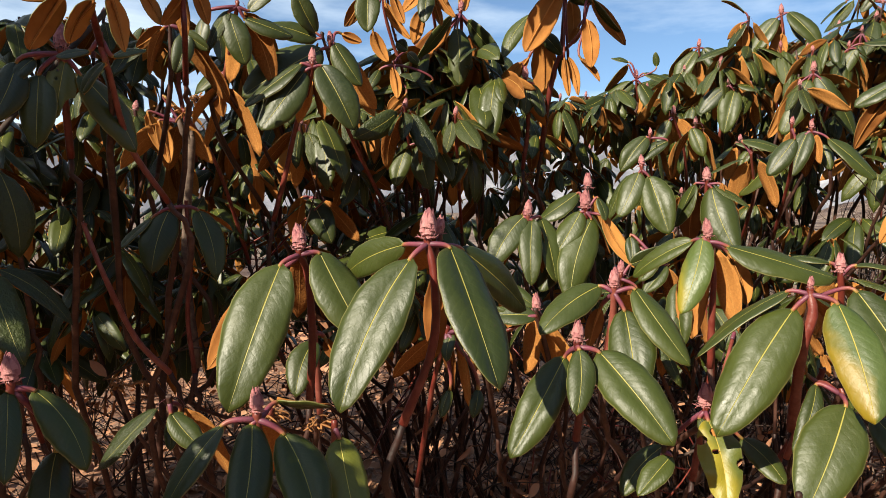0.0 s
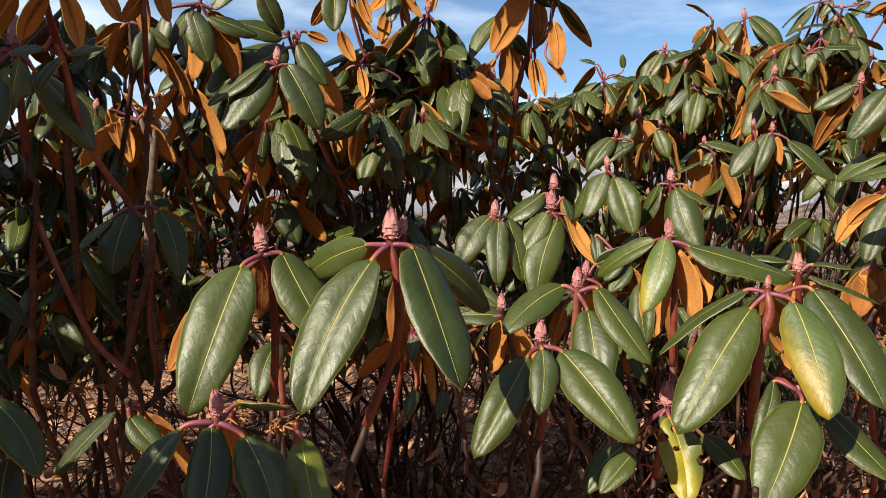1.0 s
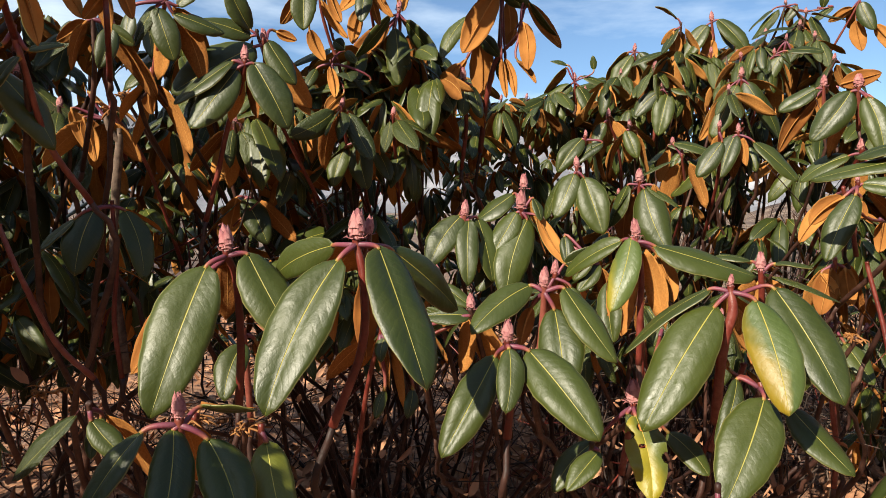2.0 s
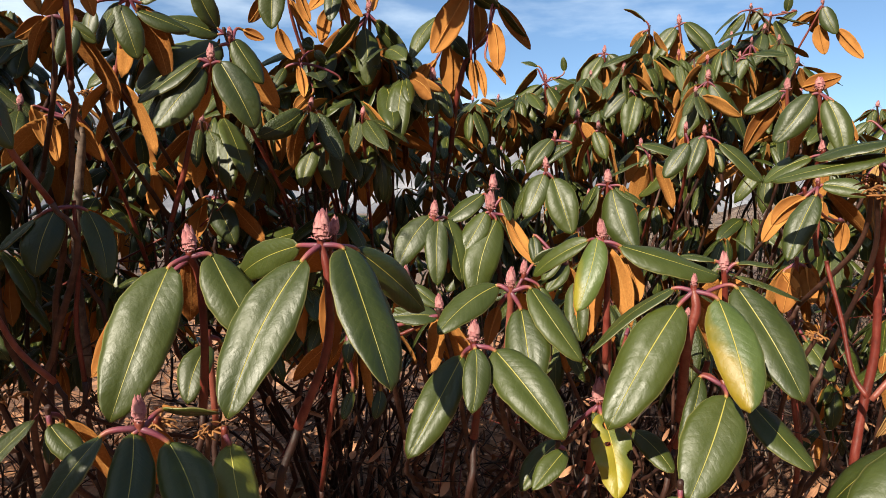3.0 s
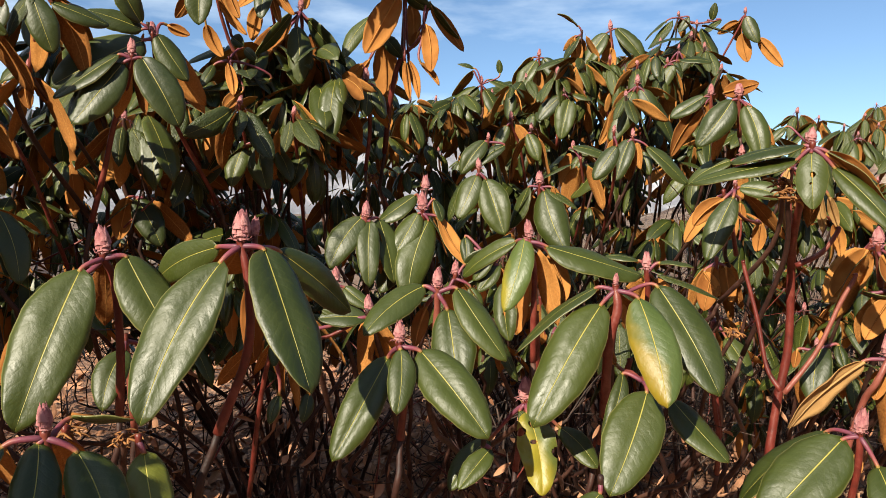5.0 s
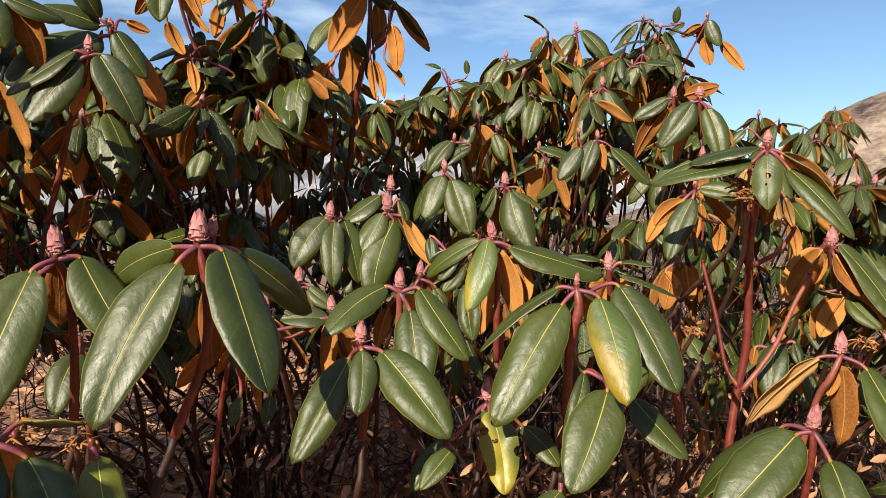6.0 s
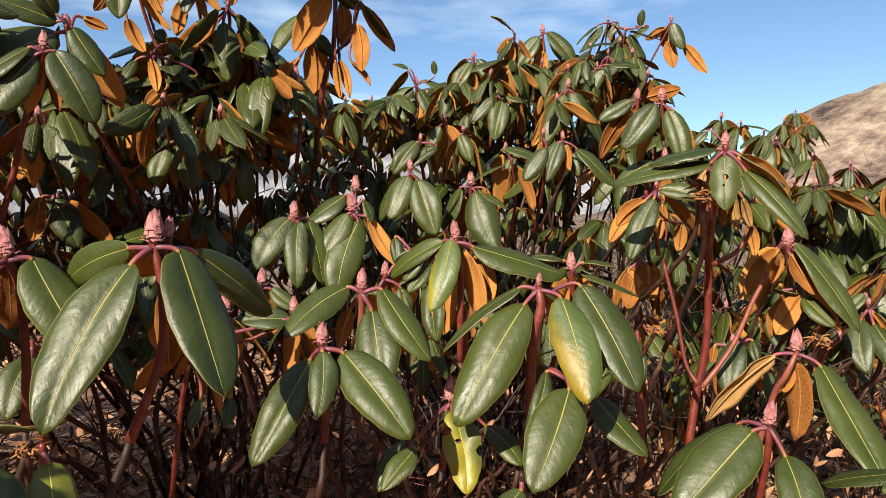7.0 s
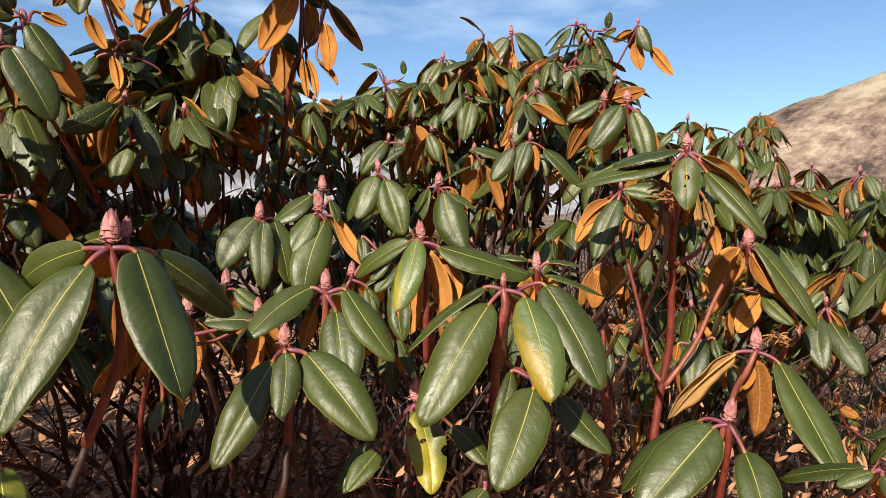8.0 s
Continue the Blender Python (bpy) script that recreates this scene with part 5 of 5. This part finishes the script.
def inner_foliage(count, seed):
    """The dim leaves deep in the hedge, too many to tell apart."""
    rng = random.Random(seed)
    beds = [[] for _ in BEDS]
    for _ in range(count):
        az, d, el, node = inner_spot(rng, False)
        if az < -18 and rng.random() < 0.7:
            el = rng.uniform(-11, 7)
            node.z = EYE + math.tan(radians(el)) * d
        elif az < 0 and rng.random() < 0.6:
            el = rng.uniform(-14, 8)
            node.z = EYE + math.tan(radians(el)) * d
        if el < (-10 if az < 3 else -13) or (az > 3 and el < 0 and rng.random() < 0.3):
            continue
        if node.z < GROUND + 0.14 or (az < 16 and 1.5 < el < 7.5 and d > 1.4 and rng.random() < (0.62 if az < -2 else 0.4)):
            continue
        i = min(range(len(BEDS)), key=lambda q: (BEDS[q]["base"] - Vector((node.x, node.y, 0))).length)
        beds[i] += whorl_places(rng, node, rng.randrange(7, 11), rng.uniform(0.075, 0.11))
    for b, places in zip(BEDS, beds):
        if places:
            ob = under(new("inner_foliage", gather(LIGHT, places)), b["ob"])
            tagged(ob, kind="stuff")


inner_foliage(1600, 33)


def unseen_shade_boughs():
    """Unseen boughs added beside the view to shade the left of the hedge."""
    rng = random.Random(14)
    places, verts, faces = [], [], []
    root = Vector((-0.95, 0.55, GROUND - 0.02))
    spots = []
    for _ in range(210):
        # across, along and over the sun's way
        q, r, h = rng.uniform(-2.3, -0.74), rng.uniform(0.15, 0.75), rng.uniform(0.5, 1.29)
        if q < -1.2:
            h = 0.5 + (h - 0.5) * 0.66
        spots.append(Vector((0.766 * q - 0.643 * r, -0.643 * q - 0.766 * r, h + 0.649 * r)))
    crown = []
    for k in range(46):
        q, r, h = (rng.uniform(-0.84, -0.64), rng.uniform(0.15, 0.5), rng.uniform(1.24, 1.34)) if k < 34 else (rng.uniform(-0.92, -0.80), rng.uniform(0.15, 0.5), rng.uniform(1.22, 1.38))
        crown.append(Vector((0.766 * q - 0.643 * r, -0.643 * q - 0.766 * r, h + 0.649 * r)))
    for k in range(8):
        q, r, h = rng.uniform(-0.66, -0.60), rng.uniform(0.15, 0.5), rng.uniform(1.32, 1.44)
        crown.append(Vector((0.766 * q - 0.643 * r, -0.643 * q - 0.766 * r, h + 0.649 * r)))
    for node in crown:
        places += whorl_places(rng, node, 8, 0.085, 5, 60)
    spots += [Vector((rng.uniform(-0.60, -0.44), rng.uniform(0.06, 0.20), rng.uniform(0.95, 1.07))) for _ in range(7)]
    spots += [Vector((rng.uniform(-0.86, -0.68), rng.uniform(0.12, 0.26), rng.uniform(1.44, 1.56))) for _ in range(7)]
    for _ in range(85):
        y = rng.uniform(0.45, 1.5)
        x = 0.9 * y - rng.uniform(1.38, 2.1) - (0.2 if y < 0.7 else 0)
        x = min(x, -0.3)
        spots.append(Vector((x, y, EYE + math.tan(radians(25)) * math.hypot(x, y) + rng.uniform(0.05, 0.5))))
    low = [Vector((rng.uniform(-0.47, -0.39), rng.uniform(0.08, 0.14), rng.uniform(1.03, 1.085))) for _ in range(14)]
    for node in low:
        places += whorl_places(rng, node, 8, 0.07, 5, 60)
    for node in spots:
        places += whorl_places(rng, node, 9, 0.13, 5, 70)
    for node in (spots + low + crown)[::7]:
        tube(spline([root, root.lerp(node, 0.5) + Vector((-0.05, 0, 0.12)), node], 4), [0.007 - 0.0005 * k for k in range(9)], 5, verts, faces)
    ob = under(new("bough_foliage", gather(LIGHT, places)), overhang["ob"])
    tagged(ob, kind="stuff")
    under(new("bough", mesh_of("bough", verts, faces, [M_BARK])), overhang["ob"])


unseen_shade_boughs()


def branches(b):
    """Limbs from the ground up to each shoot's lower end."""
    base = b["base"]
    for end, way in b["ends"]:
        away = end - base
        foot = base + Vector((away.x * 0.35 + grow.uniform(-0.12, 0.12), away.y * 0.3 + grow.uniform(-0.1, 0.15), 0))
        if end.z < GROUND + 0.35:
            foot = end + Vector((grow.uniform(-0.03, 0.03), grow.uniform(0.02, 0.06), 0))
        foot.z = GROUND - 0.03
        if end.z < GROUND + 0.05:
            continue
        short = min(1.0, (end.z - GROUND) / 0.5)
        mid = foot.lerp(end, 0.5) + Vector((grow.gauss(0, 0.05), grow.uniform(-0.02, 0.08), grow.uniform(-0.04, 0.04))) * short
        way = (way + Vector((0, 0.1, -0.7))).normalized()
        near_end = end + way * min(0.07, (end.z - GROUND) * 0.25)
        low = foot.lerp(end, 0.22) + Vector((grow.gauss(0, 0.015), grow.gauss(0, 0.015), 0))
        high = foot.lerp(end, 0.72) + Vector((grow.gauss(0, 0.035), grow.uniform(0, 0.06), 0)) * short
        line = spline([end, near_end, high, mid, low, foot], 5)
        line = [q + Vector((grow.gauss(0, 0.0022), grow.gauss(0, 0.0022), grow.gauss(0, 0.002))) if 1 < i else q for i, q in enumerate(line)]
        verts, faces = [], []
        n = len(line)
        tube(line, [0.0027 + 0.0040 * short * (i / n) ** 1.3 + grow.uniform(0, 0.0005) for i in range(n)], 7, verts, faces, None, 0.10, grow)
        ob = new("branch", mesh_of("branch", verts, faces, [M_STEM]))
        under(ob, b["ob"], Matrix.Identity(4))


for b in BEDS:
    branches(b)


def brushwood():
    """Thin bare twigs that fill the foot of the hedge."""
    rng = random.Random(8)
    for wood, count in ((M_BARK, 480), (M_TWIG, 120), (M_STEM, 260)):
        verts, faces = [], []
        for _ in range(count):
            az = rng.uniform(-42, 60)
            d = rng.uniform(1.15, 3.0) if az < 22 else rng.uniform(1.25, 4.2)
            if 2 < az < 17 and d > 2.2:
                d -= 1.0
            if -8 < az < 14 and rng.random() < 0.45:
                continue
            p = bearing(az) * d
            way = Vector((rng.gauss(0, 0.55), rng.gauss(0, 0.4), rng.uniform(0.25, 1.0))).normalized()
            long = rng.uniform(0.15, 0.5)
            a = Vector((p.x, p.y, GROUND - 0.02 + (0.78 if az < 2 else 0.62) * rng.random() ** 1.15))
            line = spline([a] + [a + way * long * k / 4 + Vector((rng.gauss(0, 0.02), rng.gauss(0, 0.02), rng.gauss(0, 0.014))) for k in range(1, 5)], 3)
            r = rng.uniform(0.0010, 0.0030)
            tube(line, [r * (1 - 0.5 * i / 12) for i in range(len(line))], 5, verts, faces, None, 0.15, rng)
            for _ in range(rng.randrange(1, 5)):
                q = line[rng.randrange(3, 11)]
                w2 = (way + Vector((rng.gauss(0, 0.8), rng.gauss(0, 0.8), rng.gauss(0, 0.5)))).normalized()
                sub = spline([q, q + w2 * long * 0.15 + Vector((rng.gauss(0, 0.012), 0, 0.01)), q + w2 * long * 0.4], 3)
                tube(sub, [r * (0.75 - 0.07 * k) for k in range(len(sub))], 4, verts, faces)
        tone = "reddish-brown" if wood is M_TWIG else ("grey-brown" if wood is M_BARK else "dark brown")
        tagged(new("brushwood", mesh_of("brushwood", verts, faces, [wood])), "tangle of thin bare " + tone + " twigs under the hedge", "twigs", kind="stuff")


brushwood()


def dry_scrub():
    """Leafless straw-coloured scrub behind the hedge."""
    rng = random.Random(44)
    verts, faces = [], []
    for _ in range(900):
        az = rng.uniform(14, 62)
        d = rng.uniform(2.4, 6.5)
        p = bearing(az) * d
        a = Vector((p.x, p.y, GROUND - 0.02))
        tall_by = rng.uniform(0.3, 0.95)
        lean = Vector((rng.gauss(0, 0.3), rng.gauss(0, 0.3), 1.0)) * tall_by
        line = spline([a, a + lean * 0.4 + Vector((rng.gauss(0, 0.04), 0, 0)), a + lean * 0.75 + Vector((rng.gauss(0, 0.05), 0, 0)), a + lean], 3)
        r = rng.uniform(0.0015, 0.004)
        tube(line, [r * (1 - 0.6 * i / 9) for i in range(len(line))], 4, verts, faces)
        for _ in range(4):
            q = line[rng.randrange(3, 10)]
            way = Vector((rng.gauss(0, 0.6), rng.gauss(0, 0.6), rng.uniform(0.2, 1.0))) * rng.uniform(0.08, 0.25)
            tube(spline([q, q + way * 0.5 + Vector((rng.gauss(0, 0.02), 0, 0)), q + way], 2), [r * 0.6, r * 0.55, r * 0.5, r * 0.4, r * 0.3], 3, verts, faces)
    tagged(new("dry_scrub", mesh_of("dry_scrub", verts, faces, [M_STRAW])), "leafless straw-coloured scrub growing behind the hedge", "scrub", kind="stuff")


dry_scrub()


def withered_leaves():
    """Small dead leaves and flower remains caught among the twigs."""
    rng = random.Random(19)
    verts, faces, uvs = [], [], []
    for _ in range(2600):
        az = rng.uniform(-42, 60)
        d = rng.uniform(1.1, 2.6)
        p = bearing(az) * d
        long, wide = rng.uniform(0.012, 0.05), rng.uniform(0.005, 0.016)
        m = Matrix.Translation((p.x, p.y, GROUND + rng.uniform(0.03, 0.74 if az < 2 else 0.55))) @ Euler((rng.uniform(0, 6.28), rng.gauss(0.9, 0.5), rng.uniform(0, 6.28))).to_matrix().to_4x4()
        bend, roll = rng.uniform(-0.5, 0.9), rng.uniform(0.2, 1.2)
        i0 = len(verts)
        for i in range(5):
            s = i / 4
            h = wide * 0.5 * max(0.12, math.sin(math.pi * s) ** 0.6)
            for j in (-1, 0, 1):
                verts.append(m @ Vector((long * s, j * h * (1 - 0.3 * roll), roll * abs(j) * h + bend * long * (s - 0.5) ** 2)))
                uvs.append((j * 0.5 + 0.5, s))
        for i in range(4):
            for j in range(2):
                a = i0 + i * 3 + j
                faces.append((a, a + 3, a + 4, a + 1))
    tagged(new("withered_leaves", mesh_of("withered_leaves", verts, faces, [M_LITTER], None, uvs)), "withered brown leaf scraps caught among the twigs", "dead leaves", kind="stuff")


withered_leaves()


def litter():
    rng = random.Random(9)
    verts, faces, uvs = [], [], []
    for k in range(24700):
        # dense under the hedge, thinner all round and in the open spot before it
        az = rng.uniform(-45, 62) if k < 14000 else rng.uniform(62, 315)
        d = 1.2 + 6.5 * rng.random() ** 1.3
        if k >= 24000:
            az, d = rng.uniform(0, 360), 1.3 * math.sqrt(rng.random())
        p = bearing(az) * d
        long, wide = rng.uniform(0.03, 0.11), rng.uniform(0.014, 0.042)
        m = Matrix.Translation((p.x, p.y, land(az, d) + rng.uniform(0.003, 0.035))) @ Euler((rng.gauss(0, 0.35), rng.gauss(0, 0.35), rng.uniform(0, 6.28))).to_matrix().to_4x4()
        curl = rng.uniform(-0.4, 0.6)
        i0 = len(verts)
        for i in range(4):
            s = i / 3
            h = wide * 0.5 * max(0.12, math.sin(math.pi * s) ** 0.6)
            for j in (-1, 0, 1):
                verts.append(m @ Vector((long * (s - 0.5), j * h, curl * (abs(j) * h + long * 0.5 * (s - 0.5) ** 2))))
                uvs.append((j * 0.5 + 0.5, s))
        for i in range(3):
            for j in range(2):
                a = i0 + i * 3 + j
                faces.append((a, a + 3, a + 4, a + 1))
    tagged(new("leaf_litter", mesh_of("leaf_litter", verts, faces, [M_LITTER], None, uvs)), "fallen curled brown leaves covering the soil", "leaf litter", kind="stuff")


litter()
